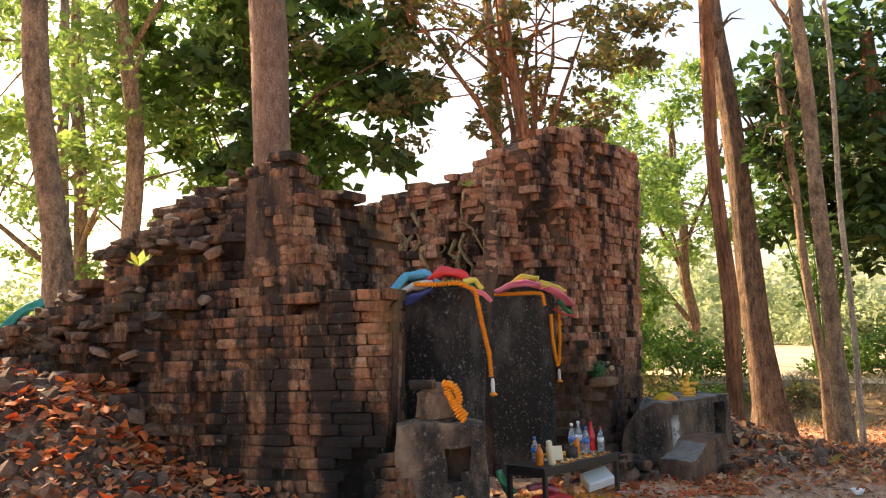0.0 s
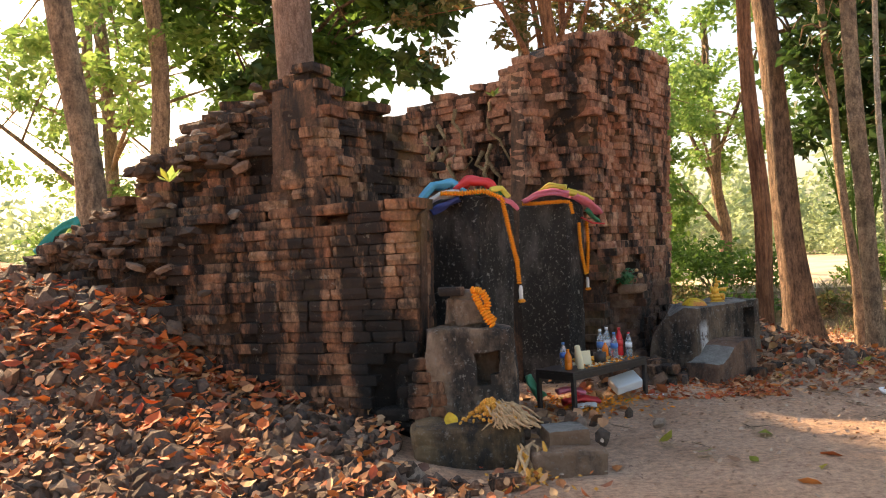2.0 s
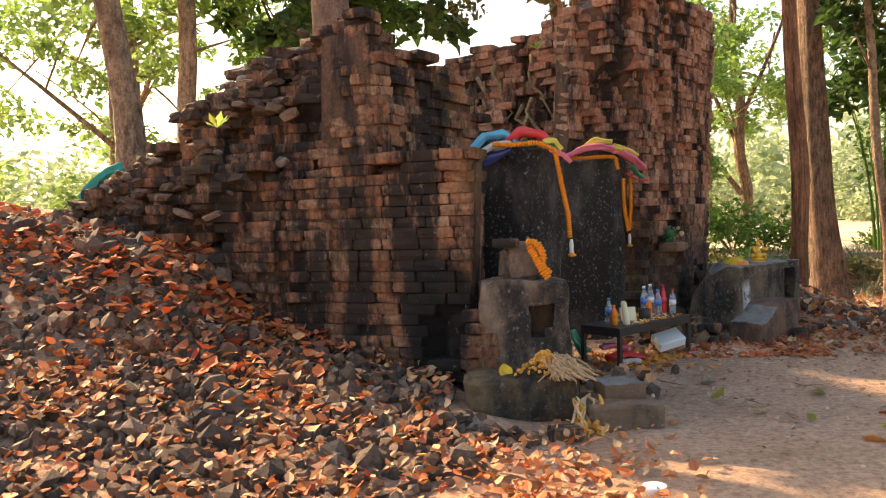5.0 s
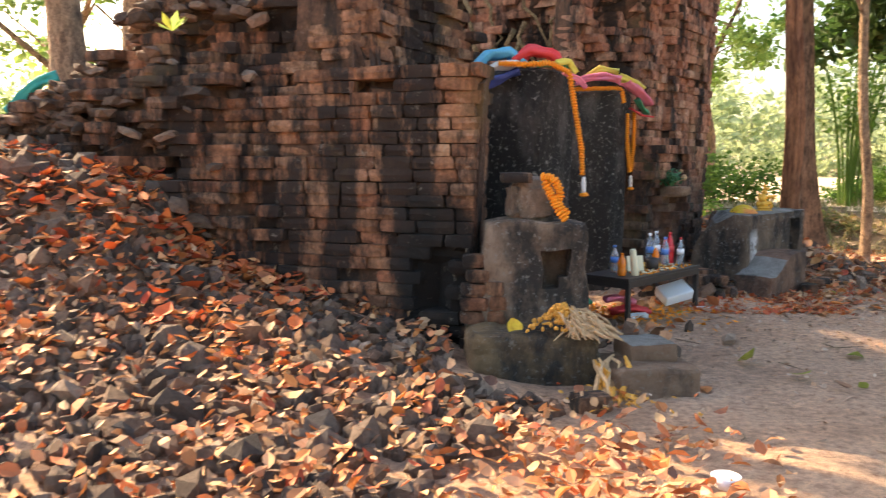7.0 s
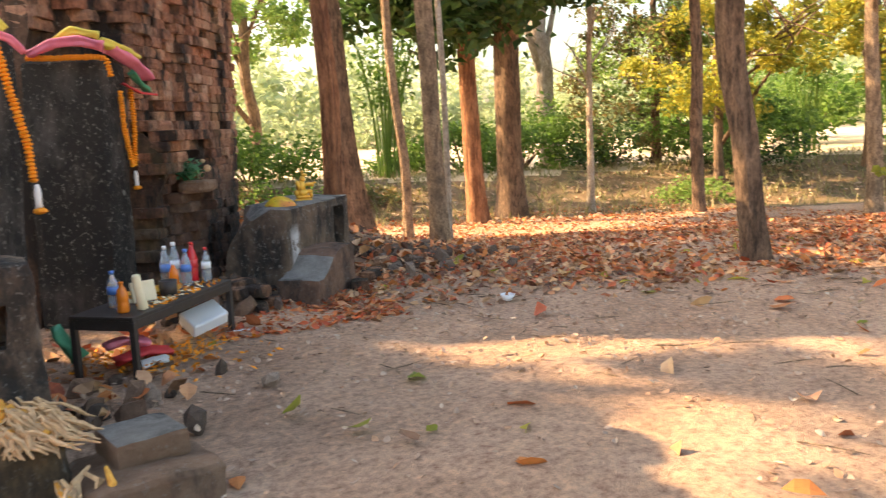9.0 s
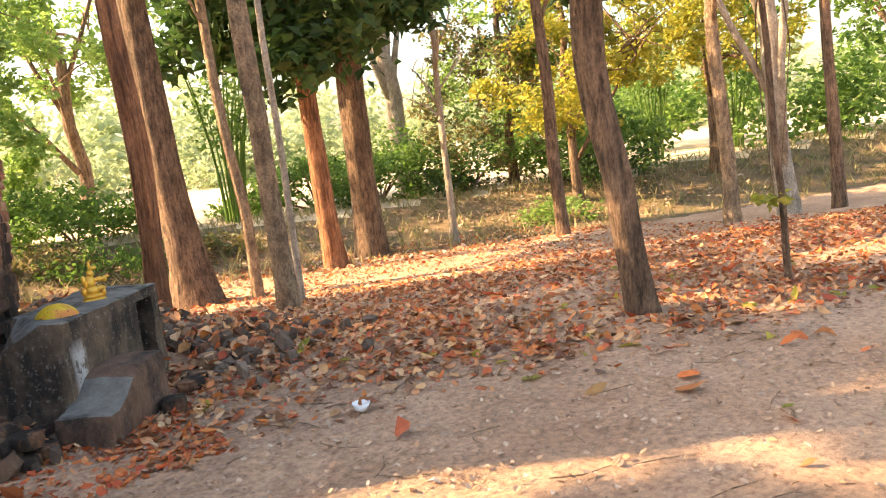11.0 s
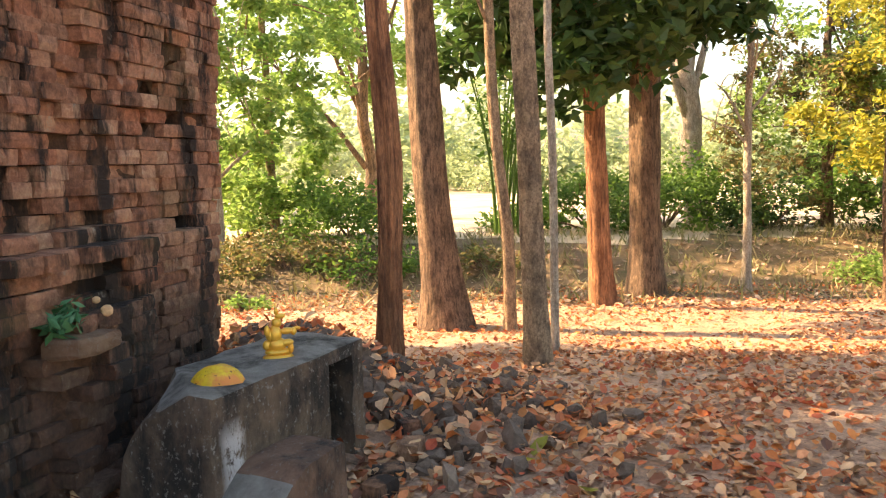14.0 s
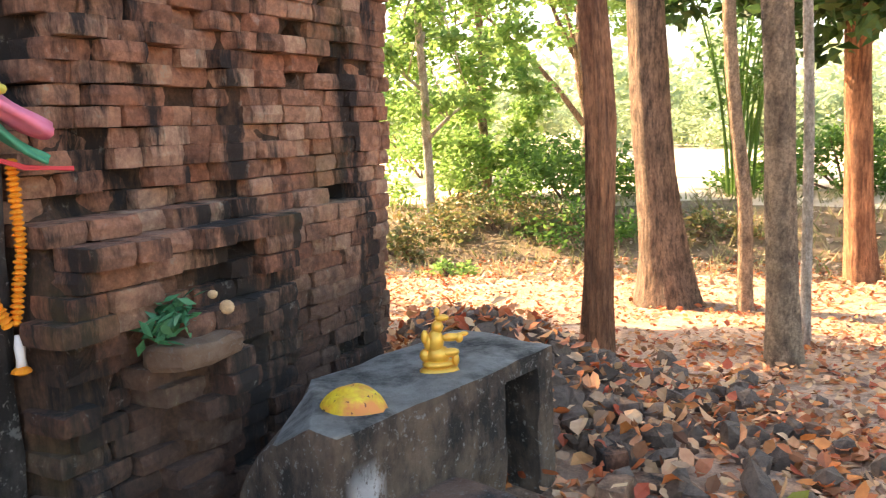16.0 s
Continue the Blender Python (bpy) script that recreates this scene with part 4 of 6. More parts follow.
def box_bm(sx, sy, sz, bevel=0.004):
    bm = bmesh.new()
    bmesh.ops.create_cube(bm, size=1.0)
    for v in bm.verts:
        v.co = Vector((v.co.x * sx, v.co.y * sy, (v.co.z + 0.5) * sz))
    bmesh.ops.bevel(bm, geom=bm.edges[:], offset=bevel, segments=2, affect="EDGES", profile=0.5)
    return bm


TABLE_ANG = 48.0
TA = Vector((math.cos(radians(TABLE_ANG)), math.sin(radians(TABLE_ANG)), 0))
TB = Vector((-TA.y, TA.x, 0))
TC = Vector((1.03, 7.20, 0))


def on_table(u, v, z=0.362):
    p = TC + TA * u + TB * v
    return (p.x, p.y, z)


def build_table():
    t = empty("low_table", TC, "low dark wooden offering table with worn tan top", "table")
    t.rotation_euler = (0, 0, radians(TABLE_ANG))
    top = part("table_top", box_bm(1.06, 0.40, 0.022), M_TABLE, t)
    top.location = (0, 0, 0.338)
    for v in (-0.19, 0.19):
        r = part("side_rail", box_bm(1.0, 0.025, 0.05), M_TABLE, t)
        r.location = (0, v, 0.29)
    for u in (-0.51, 0.51):
        r = part("end_rail", box_bm(0.03, 0.40, 0.06), M_TABLE, t)
        r.location = (u, 0, 0.283)
        for v in (-0.185, 0.185):
            g = part("leg", box_bm(0.035, 0.035, 0.36), M_TABLE, t)
            g.location = (u, v, -0.03)
    bottle(on_table(-0.42, -0.07), 0.17, 0.032, M_ORANGEDRINK, None, M_ORANGEDRINK, "small bottle of orange drink on a table")
    bottle(on_table(-0.32, 0.06), 0.21, 0.032, M_WATER, M_BLUELABEL, M_BLUELABEL, "clear water bottle with blue label on a table")
    b = turned("bamboo_tube", [(0.028, 0), (0.03, 0.01), (0.024, 0.19), (0.018, 0.20)], M_CREAM, None)
    b.matrix_basis = pose(*on_table(-0.33, -0.13), 6, -8, 0)
    tagged(b, "cream bamboo tube standing on a table", "bamboo tube")
    b = part("incense_box", box_bm(0.14, 0.03, 0.12), M_CREAM)
    b.matrix_basis = pose(*on_table(-0.15, -0.02), -14, 0, TABLE_ANG - 30)
    tagged(b, "upright cream cardboard box on a table", "box")
    b = turned("dark_cup", [(0.04, 0), (0.05, 0.01), (0.055, 0.09), (0.048, 0.09), (0.042, 0.02)], M_TABLE, None)
    b.matrix_basis = pose(*on_table(0.03, -0.06))
    tagged(b, "dark incense cup on a table", "cup")
    for u, v, r in ((0.10, 0.03, 0.12), (-0.02, 0.1, 0.09)):
        b = turned("gold_dish", [(r * 0.5, 0), (r * 0.95, 0.02), (r, 0.028), (r * 0.9, 0.02), (r * 0.45, 0.008)], M_GOLD, None, 18)
        b.matrix_basis = pose(*on_table(u, v))
        tagged(b, "shallow gold dish on a table", "dish", "gold dishes")
    bottle(on_table(0.26, 0.10), 0.26, 0.033, M_WATER, M_BLUELABEL, M_WHITEPLASTIC, "clear water bottle with blue label on a table")
    bottle(on_table(0.36, 0.10), 0.27, 0.035, M_WATER, M_WHITEPLASTIC, M_WHITEPLASTIC, "tall clear water bottle with white label")
    bottle(on_table(0.33, 0.0), 0.23, 0.033, M_WATER, M_BLUELABEL, M_BLUELABEL, "clear water bottle with blue label on a table")
    bottle(on_table(0.44, 0.02), 0.26, 0.034, M_REDDRINK, M_REDPLASTIC, M_REDPLASTIC, "bottle of red soda on a table")
    bottle(on_table(0.22, 0.02), 0.16, 0.028, M_ORANGEDRINK, None, M_WHITEPLASTIC, "small bottle of orange drink on a table")
    bottle(on_table(0.47, -0.06), 0.22, 0.03, M_WATER, M_WHITEPLASTIC, M_REDPLASTIC, "clear bottle with red cap on a table")
    # packing and trays on the ground
    b = part("foam_box", box_bm(0.26, 0.17, 0.09, 0.012), M_WHITEPLASTIC)
    b.matrix_basis = pose(1.33, 7.45, 0.10, 28, -12, 20)
    tagged(b, "tipped white foam food box beside a table", "foam box")
    b = part("foam_tray", box_bm(0.22, 0.14, 0.025, 0.01), M_WHITEPLASTIC)
    b.matrix_basis = pose(1.57, 7.47, 0.0, 0, 0, -12)
    tagged(b, "white foam tray lying on the ground", "tray")
    for x, y, r, mat, lab in ((3.45, 7.14, 0.055, M_WHITEPLASTIC, "small white plastic cup lying on the ground"), (0.656, 3.70, 0.055, M_WHITEPLASTIC, "white bowl lying among fallen leaves")):
        b = turned("white_bowl", [(r * 0.5, 0), (r * 0.6, 0.005), (r, r * 0.9), (r * 0.94, r * 0.9), (r * 0.55, 0.015)], mat, None, 18)
        b.matrix_basis = pose(x, y, earth(x, y) + (0.03 if y < 5 else 0.0) + 0.01)
        tagged(b, lab, "bowl")
    c = empty("crumpled_cloth", (0.86, 7.0, 0.02), "crumpled pink and red cloth lying under a table", "cloth")
    cloth("pink_cloth", [(0.70, 6.95, 0.16), (0.80, 7.0, 0.17), (0.92, 7.05, 0.13)], (0.05, 0.06), "pink", c, 31)
    cloth("red_cloth", [(0.75, 6.9, 0.08), (0.9, 7.0, 0.09), (1.05, 7.08, 0.05)], (0.06, 0.06), "red", c, 32)
    cloth("white_cloth", [(0.85, 6.85, 0.04), (0.95, 6.92, 0.05), (1.02, 6.98, 0.03)], (0.045, 0.04), "white", c, 33)
    c = empty("green_plastic_bag", (0.5, 7.05, 0.1), "crumpled green plastic bag beside a table", "bag")
    cloth("bag_film", [(0.46, 7.0, 0.30), (0.5, 7.0, 0.2), (0.56, 7.02, 0.1)], (0.05, 0.08), "green", c, 34)
    c = empty("teal_tarpaulin", (-3.6, 6.95, 1.75), "strip of torn teal netting over brick rubble", "tarpaulin")
    cloth("netting", [(-3.78, 6.75, 1.58), (-3.66, 6.78, 1.68), (-3.52, 6.8, 1.80), (-3.42, 6.85, 1.84)], (0.06, 0.08), "teal", c, 35)


build_table()


def scraps():
    rng = random.Random(44)
    for spots, mat, name, label in (
            ([on_table(rng.uniform(-0.3, 0.5), rng.uniform(-0.18, 0.15), 0.365) for _ in range(120)], M_MARIGOLD, "marigold_petals", "orange marigold petals strewn over a low table"),
            ([on_table(rng.uniform(-0.2, 0.45), rng.uniform(-0.16, 0.12), 0.368) for _ in range(60)], M_CREAM, "rice_offering", "pale rice and cake crumbs strewn over a table"),
            ([(1.0 + rng.gauss(0, 0.25), 6.98 + rng.gauss(0, 0.2), 0.02 + rng.uniform(0, 0.03)) for _ in range(220)], M_MARIGOLD, "marigold_petals", "orange flower scraps littering ground under a table"),
            ([(0.42 + rng.gauss(0, 0.1), 4.82 + rng.gauss(0, 0.08), 0.02 + rng.uniform(0, 0.03)) for _ in range(90)], M_DRIED_ORANGE, "withered_petals", "withered orange petals littering ground by a pedestal")):
        out = []
        for p in spots:
            p = Vector(p)
            a = Vector((rng.gauss(0, 1), rng.gauss(0, 1), rng.gauss(0, 0.5))).normalized() * rng.uniform(0.012, 0.03)
            b = a.cross(Vector((rng.gauss(0, 0.5), rng.gauss(0, 0.5), 1))).normalized() * rng.uniform(0.008, 0.018)
            out.append(([p - a, p + b, p + a, p - b, p + Vector((0, 0, 0.008))], [(0, 1, 4), (1, 2, 4), (2, 3, 4), (3, 0, 4)]))
        v, f = join(out)
        tagged(mesh_object(name, v, f, mat), label, "petals", kind="stuff")


scraps()


def blob(parts_list):
    out = []
    for (x, y, z), (a, b, c) in parts_list:
        bm = bmesh.new()
        bmesh.ops.create_icosphere(bm, subdivisions=2, radius=1)
        out.append(([Vector((x + v.co.x * a, y + v.co.y * b, z + v.co.z * c)) for v in bm.verts], [tuple(v.index for v in f.verts) for f in bm.faces]))
        bm.free()
    return join(out)


def big_leaf(name, loc, rot, size, mat, fold=0.5, label="", category="leaf", wide=0.42):
    n = 6
    verts, faces = [], []
    for i in range(n + 1):
        t = i / n
        w = size * wide * math.sin(math.pi * min(0.98, max(0.03, t))) ** 0.7
        for s in (-1, -0.5, 0, 0.5, 1):
            wav = 0.02 * size * math.sin(9 * t + 3 * s)
            verts.append(Vector((w * s, (t - 0.5) * size, fold * w * abs(s) + wav + 0.25 * size * (t - 0.5) ** 2)))
    for i in range(n):
        for s in range(4):
            j = i * 5 + s
            faces.append((j, j + 1, j + 6, j + 5))
    o = len(verts)
    verts += [v - Vector((0, 0, 0.002)) for v in verts]
    faces += [tuple(i + o for i in q)[::-1] for q in faces]
    ob = mesh_object(name, verts, faces, mat, smooth=True)
    ob.matrix_basis = pose(*loc, *rot)
    return tagged(ob, label, category)


def domed_leaf():
    """A broad dry leaf arched over itself, its rim on the stone, with ribs running from one end."""
    verts, faces = [], []
    n, k = 14, 20
    for skin in (0.0, 0.003):
        for i in range(n + 1):
            t = i / n
            half = 0.105 * max(0.0, math.sin(math.pi * (0.04 + 0.92 * t))) ** 0.55
            for j in range(k + 1):
                a = math.pi * j / k
                rib = 1 + 0.05 * math.cos(9 * a) * math.sin(math.pi * t) + 0.07 * noise.noise(Vector((t * 4, a * 1.5, 2.0)))
                h = half * 0.98 * math.sin(a) ** 0.8 * rib
                verts.append(Vector(((t - 0.5) * 0.25, -half * math.cos(a) * rib * 0.95, max(0.002, h - skin))))
        o = 0 if skin == 0.0 else (n + 1) * (k + 1)
        for i in range(n):
            for j in range(k):
                q = o + i * (k + 1) + j
                face = (q, q + 1, q + k + 2, q + k + 1)
                faces.append(face if skin else face[::-1])
    ob = mesh_object("yellow_offering_leaf", verts, faces, M_DOMELEAF, smooth=True)
    ob.matrix_basis = pose(2.18, 8.44, 0.694, 0, 0, -22)
    return tagged(ob, "domed yellow dry leaf with orange end resting on a stone block", "leaf")


def build_small_things():
    v, f = blob([((0, 0, 0.02), (0.085, 0.06, 0.025)), ((0, 0, 0.05), (0.07, 0.05, 0.02)), ((0, 0, 0.085), (0.05, 0.04, 0.04)), ((-0.01, 0, 0.14), (0.035, 0.032, 0.055)), ((0.05, -0.01, 0.155), (0.04, 0.016, 0.018)), ((-0.04, 0, 0.14), (0.02, 0.02, 0.035)), ((0, 0, 0.20), (0.026, 0.024, 0.028)), ((0.02, 0, 0.235), (0.03, 0.02, 0.015)), ((0.0, 0, 0.26), (0.012, 0.012, 0.02)), ((0.085, -0.01, 0.15), (0.018, 0.016, 0.022)), ((0.045, -0.02, 0.095), (0.038, 0.02, 0.02)), ((0.065, -0.02, 0.065), (0.016, 0.016, 0.03)), ((-0.05, 0.01, 0.085), (0.026, 0.022, 0.03)), ((-0.055, -0.01, 0.165), (0.016, 0.014, 0.03)), ((0.105, -0.012, 0.165), (0.02, 0.01, 0.01))])
    ob = mesh_object("gilded_figurine", v, f, M_GOLD, smooth=True)
    ob.matrix_basis = pose(2.50, 8.84, 0.695, 0, 0, 10)
    tagged(ob, "small gilded figurine on a carved stone block", "statue")
    domed_leaf()
    big_leaf("fallen_yellow_leaf", (-0.06, 5.25, 0.30), (60, 0, 20), 0.11, M_YELLOWLEAF, 0.4, "yellow leaf leaning on mossy stone", "leaf")
    # ledge with potted greenery
    ledge = part("stone_ledge", rough_block((0.34, 0.20, 0.09), 3, 0.015, 12, 0.015, 0.0, 8), M_PEDESTAL)
    ledge.matrix_basis = pose(1.60, 8.62, 0.87, 0, 0, 58)
    tagged(ledge, "pinkish stone ledge jutting from brickwork", "ledge")
    pl = empty("green_plant", (1.56, 8.63, 0.98), "dark green leafy spray with pale flower on a ledge", "plant")
    rng = random.Random(4)
    leaves = []
    for i in range(110):
        p = Vector((1.52 + rng.gauss(0, 0.05), 8.58 + rng.gauss(0, 0.10), 1.03 + rng.gauss(0, 0.035)))
        d = Vector((rng.gauss(0, 1), rng.gauss(0, 1), rng.gauss(0, 0.6))).normalized() * 0.045
        s = d.cross(Vector((rng.gauss(0, 1), rng.gauss(0, 1), 1))).normalized() * 0.016
        leaves.append(([p - d, p + s, p + d, p - s, p + Vector((0, 0, 0.006))], [(0, 1, 4), (1, 2, 4), (2, 3, 4), (3, 0, 4)]))
    v, f = join(leaves)
    at(mesh_object("foliage", v, f, M_PLANT), pl)
    v, f = blob([((1.70, 8.74, 1.04), (0.03, 0.012, 0.03)), ((1.66, 8.70, 1.10), (0.02, 0.01, 0.018))])
    at(mesh_object("flower", v, f, M_DRIED, smooth=True), pl)
    # seedlings growing on the ruin
    for x, y, z, s in ((-2.30, 6.22, 2.02, 0.16), (-3.55, 6.1, 0.96, 0.14), (0.25, 9.05, 3.05, 0.12)):
        sd = empty("seedling", (x, y, z), "young yellow-green seedling rooted in old brickwork", "plant", "seedlings")
        for k in range(7):
            g, el = 0.9 * k, rng.uniform(0.2, 0.9)
            d = Vector((math.cos(g) * math.cos(el), math.sin(g) * math.cos(el), math.sin(el))) * s * rng.uniform(0.7, 1.1)
            w = d.cross(Vector((0, 0, 1))).normalized() * s * 0.22
            p = Vector((x, y, z + 0.05))
            at(mesh_object("leaf", [p, p + d * 0.5 + w, p + d, p + d * 0.5 - w, p + d * 0.5 + Vector((0, 0, 0.01))], [(0, 1, 4), (1, 2, 4), (2, 3, 4), (3, 0, 4)], M_LEAF_YELLOW if k % 2 else M_LEAF_LIGHT), sd)


build_small_things()

# ---------------- trees ----------------


def leaf_cloud(clusters, count, size, seed, droop=0.0):
    """Folded leaves round cluster centres; clusters: (centre, radii)."""
    rng = np.random.default_rng(seed)
    which = rng.integers(0, len(clusters), count)
    cen = np.array([c for c, _ in clusters])[which]
    rad = np.array([r for _, r in clusters])[which]
    d = rng.normal(size=(count, 3))
    d /= np.linalg.norm(d, axis=1)[:, None]
    p = cen + d * rad * (rng.random((count, 1)) ** 0.5)
    ax = rng.normal(size=(count, 3))
    ax[:, 2] = ax[:, 2] * 0.6 - droop
    ax /= np.linalg.norm(ax, axis=1)[:, None]
    nn = rng.normal(size=(count, 3)) * 0.8 + np.array([0, 0, 0.9])
    side = np.cross(ax, nn)
    side /= np.linalg.norm(side, axis=1)[:, None]
    up = np.cross(side, ax)
    s = size * rng.uniform(0.6, 1.3, (count, 1))
    ax, side, up = ax * s, side * s * 0.30, up * s * 0.12
    v = np.stack([p, p + ax * 0.42 + side + up, p + ax, p + ax * 0.42 - side + up, p + ax * 0.5], 1).reshape(-1, 3)
    k = np.arange(count)[:, None] * 5
    f = np.concatenate([k + np.array([[0, 1, 4]]), k + np.array([[1, 2, 4]]), k + np.array([[0, 4, 3]]), k + np.array([[4, 2, 3]])])
    return v, f


def fast_mesh(name, v, f, mat, parent):
    me = bpy.data.meshes.new(name)
    me.from_pydata(v.tolist(), [], f.tolist())
    me.materials.append(mat)
    ob = new(name, me)
    return at(ob, parent) if parent is not None else ob


def crown_clusters(centre, radii, n, size, seed):
    rng = random.Random(seed)
    out = []
    c = Vector(centre)
    while len(out) < n:
        d = Vector((rng.uniform(-1, 1), rng.uniform(-1, 1), rng.uniform(-1, 1)))
        if not 0.25 < d.length < 1.0:
            continue
        q = c + Vector((d.x * radii[0], d.y * radii[1], d.z * radii[2]))
        s = size * rng.uniform(0.6, 1.3)
        out.append((tuple(q), (s, s, s * 0.7)))
    return out


def tree(base, top, radius, bark, label, crowns=(), bend=0.15, limbs=5, flare=1.5, seed=0, ridges=0.15, sides=14, taper=0.55, name="tree", limb_from=0.55, foot=0.25):
    """base (x, y); top (x, y, z): the trunk's end. crowns: (centre, radii, clusters, cluster size, leaves, leaf size, material)."""
    x, y = base
    z0 = earth(x, y) - foot
    t = empty(name, (x, y, z0 + foot), label, "tree")
    rng = random.Random(seed)
    a, b = Vector((x, y, z0)), Vector(top)
    n = 16
    pts, rad = [], []
    for i in range(n + 1):
        k = i / n
        k = k ** 1.5
        p = a.lerp(b, k)
        p += Vector((noise.noise(Vector((k * 3, seed, 0))), noise.noise(Vector((k * 3, seed, 9))), 0)) * bend * min(1.0, k * 4)
        pts.append(p)
        h = (p - a).length
        rad.append(radius * (1 - taper * k) * (1 + (flare - 1) * math.exp(-max(0.0, h - foot) / (2.2 * radius))))
    v, f = tube(pts, rad, sides, 0.12, seed, ridges)
    at(mesh_object("trunk", v, f, bark, smooth=True), t)
    branches = []
    targets = []
    for c in crowns:
        targets += [q for q, _ in crown_clusters(c[0], c[1], c[2], c[3], seed + 5)]
    for i in range(limbs):
        k = limb_from + (1 - limb_from) * i / max(1, limbs)
        s = a.lerp(b, k)
        e = Vector(rng.choice(targets)) if targets else s + Vector((rng.uniform(-1, 1), rng.uniform(-1, 1), rng.uniform(0.8, 1.6)))
        m = s.lerp(e, 0.5) + Vector((rng.uniform(-0.3, 0.3), rng.uniform(-0.3, 0.3), rng.uniform(0, 0.3)))
        r = radius * (0.5 - 0.3 * k)
        branches.append((s, m, e, r))
        for q in range(3):
            s2 = s.lerp(e, rng.uniform(0.4, 0.9))
            e2 = Vector(rng.choice(targets)) if targets else s2 + Vector((rng.uniform(-0.6, 0.6), rng.uniform(-0.6, 0.6), rng.uniform(0.2, 0.8)))
            if (e2 - s2).length < 3.5:
                branches.append((s2, s2.lerp(e2, 0.5) + Vector((0, 0, 0.15)), e2, r * 0.4))
    for s, m, e, r in branches:
        v, f = tube([s, s.lerp(m, 0.5) + (m - s.lerp(e, 0.5)) * 0.3, m, m.lerp(e, 0.5), e], [r, r * 0.85, r * 0.65, r * 0.45, r * 0.15], 7, 0.15, seed)
        at(mesh_object("limb", v, f, bark, smooth=True), t)
    for j, (c, radii, n, cs, leaves, ls, mat) in enumerate(crowns):
        v, f = leaf_cloud(crown_clusters(c, radii, n, cs, seed + 5 + j), leaves, ls, seed + j, 0.25)
        fast_mesh("crown", v, f, mat, t)
    return t


# trees round the clearing
tree((3.86, 11.95), (3.82, 11.9, 9.0), 0.105, M_BARK_RED, "tall fluted reddish trunk with peeling bark, catching the sun", (), 0.10, 2, 1.25, 1, 0.6, 26, 0.3, limb_from=0.8)
tree((5.80, 16.2), (5.0, 16.1, 10.5), 0.25, M_BARK_BROWN, "thick dark brown trunk flaring at its foot", (), 0.12, 3, 1.9, 2, 0.3, 20, 0.3, limb_from=0.5)
tree((5.36, 11.85), (5.12, 11.85, 6.5), 0.125, M_BARK_GREY, "slender grey-brown mottled trunk", (), 0.08, 4, 1.25, 3, 0.15, 14, 0.2, limb_from=0.85)
tree((5.95, 12.7), (5.85, 12.6, 6.8), 0.05, M_BARK_PALE, "thin pale straight young trunk", (), 0.08, 2, 1.2, 4, 0.1, 10, 0.3, limb_from=0.9)
tree((6.50, 15.3), (6.05, 15.2, 6.5), 0.09, M_BARK_GREY, "thin dark-blotched leaning trunk", (((6.3, 15.2, 5.6), (1.3, 1.3, 1.4), 14, 0.35, 900, 0.24, M_LEAF_DARK),), 0.12, 4, 1.2, 5, 0.2, 10, 0.3, limb_from=0.6)
tree((9.10, 17.3), (8.65, 17.2, 7.5), 0.20, M_BARK_RED, "orange-brown straight trunk under a dark low crown", (((8.9, 17.0, 5.2), (3.0, 2.5, 2.8), 80, 0.85, 7000, 0.30, M_LEAF_DARK), ((7.5, 16.6, 3.7), (1.7, 1.3, 1.4), 20, 0.55, 1100, 0.30, M_LEAF_DARK)), 0.08, 8, 1.3, 6, 0.15, 16, 0.3, limb_from=0.4)
tree((10.75, 18.55), (10.6, 18.5, 8.0), 0.29, M_BARK_BROWN, "stout trunk, one side sunlit and one charred", (((10.4, 18.2, 5.4), (2.3, 2.3, 2.5), 40, 0.8, 3000, 0.30, M_LEAF_DARK),), 0.06, 5, 1.45, 7, 0.35, 18, 0.2, limb_from=0.45)
tree((12.65, 17.95), (12.5, 17.8, 4.6), 0.10, M_BARK_PALE, "thin pale dead-looking tree with bare forked limbs", (), 0.15, 7, 1.3, 8, 0.15, 10, 0.5, limb_from=0.5)
tree((13.55, 15.3), (13.1, 15.2, 6.5), 0.14, M_BARK_BROWN, "slender brown trunk at the edge of the clearing", (((13.1, 15.2, 6.9), (2.0, 2.0, 1.2), 16, 0.5, 1300, 0.22, M_LEAF_MID),), 0.1, 4, 1.2, 9, 0.2, 12, 0.3, limb_from=0.6)
tree((6.15, 7.2), (5.62, 7.3, 3.6), 0.118, M_BARK_BROWN, "crooked brown tree with a knotted split trunk", (((5.85, 7.3, 3.2), (1.3, 1.3, 0.8), 26, 0.3, 1700, 0.2, M_LEAF_DARK),), 0.16, 5, 1.3, 10, 0.5, 16, 0.15, limb_from=0.75)
tree((7.52, 6.78), (7.3, 6.8, 3.2), 0.032, M_BARK_BROWN, "thin straight sapling with few leaves", (((7.5, 6.8, 0.75), (0.25, 0.25, 0.1), 4, 0.1, 30, 0.12, M_LEAF_YELLOW),), 0.05, 2, 1.2, 11, 0.1, 8, 0.3, limb_from=0.8)
tree((14.7, 12.0), (14.3, 12.0, 6.0), 0.14, M_BARK_GREY, "grey trunk at the clearing's far edge", (((14.3, 12, 6.6), (2.0, 2.0, 1.2), 16, 0.5, 1100, 0.22, M_LEAF_MID),), 0.1, 4, 1.4, 12, 0.2, 12, 0.3)
tree((16.2, 11.7), (15.2, 11.7, 6.5), 0.20, M_BARK_PALE, "leaning pale forked trunk", (((15.2, 11.7, 6.8), (2.2, 2.2, 1.3), 18, 0.5, 1400, 0.22, M_LEAF_YELLOW),), 0.2, 5, 1.3, 13, 0.2, 12, 0.3, limb_from=0.15)
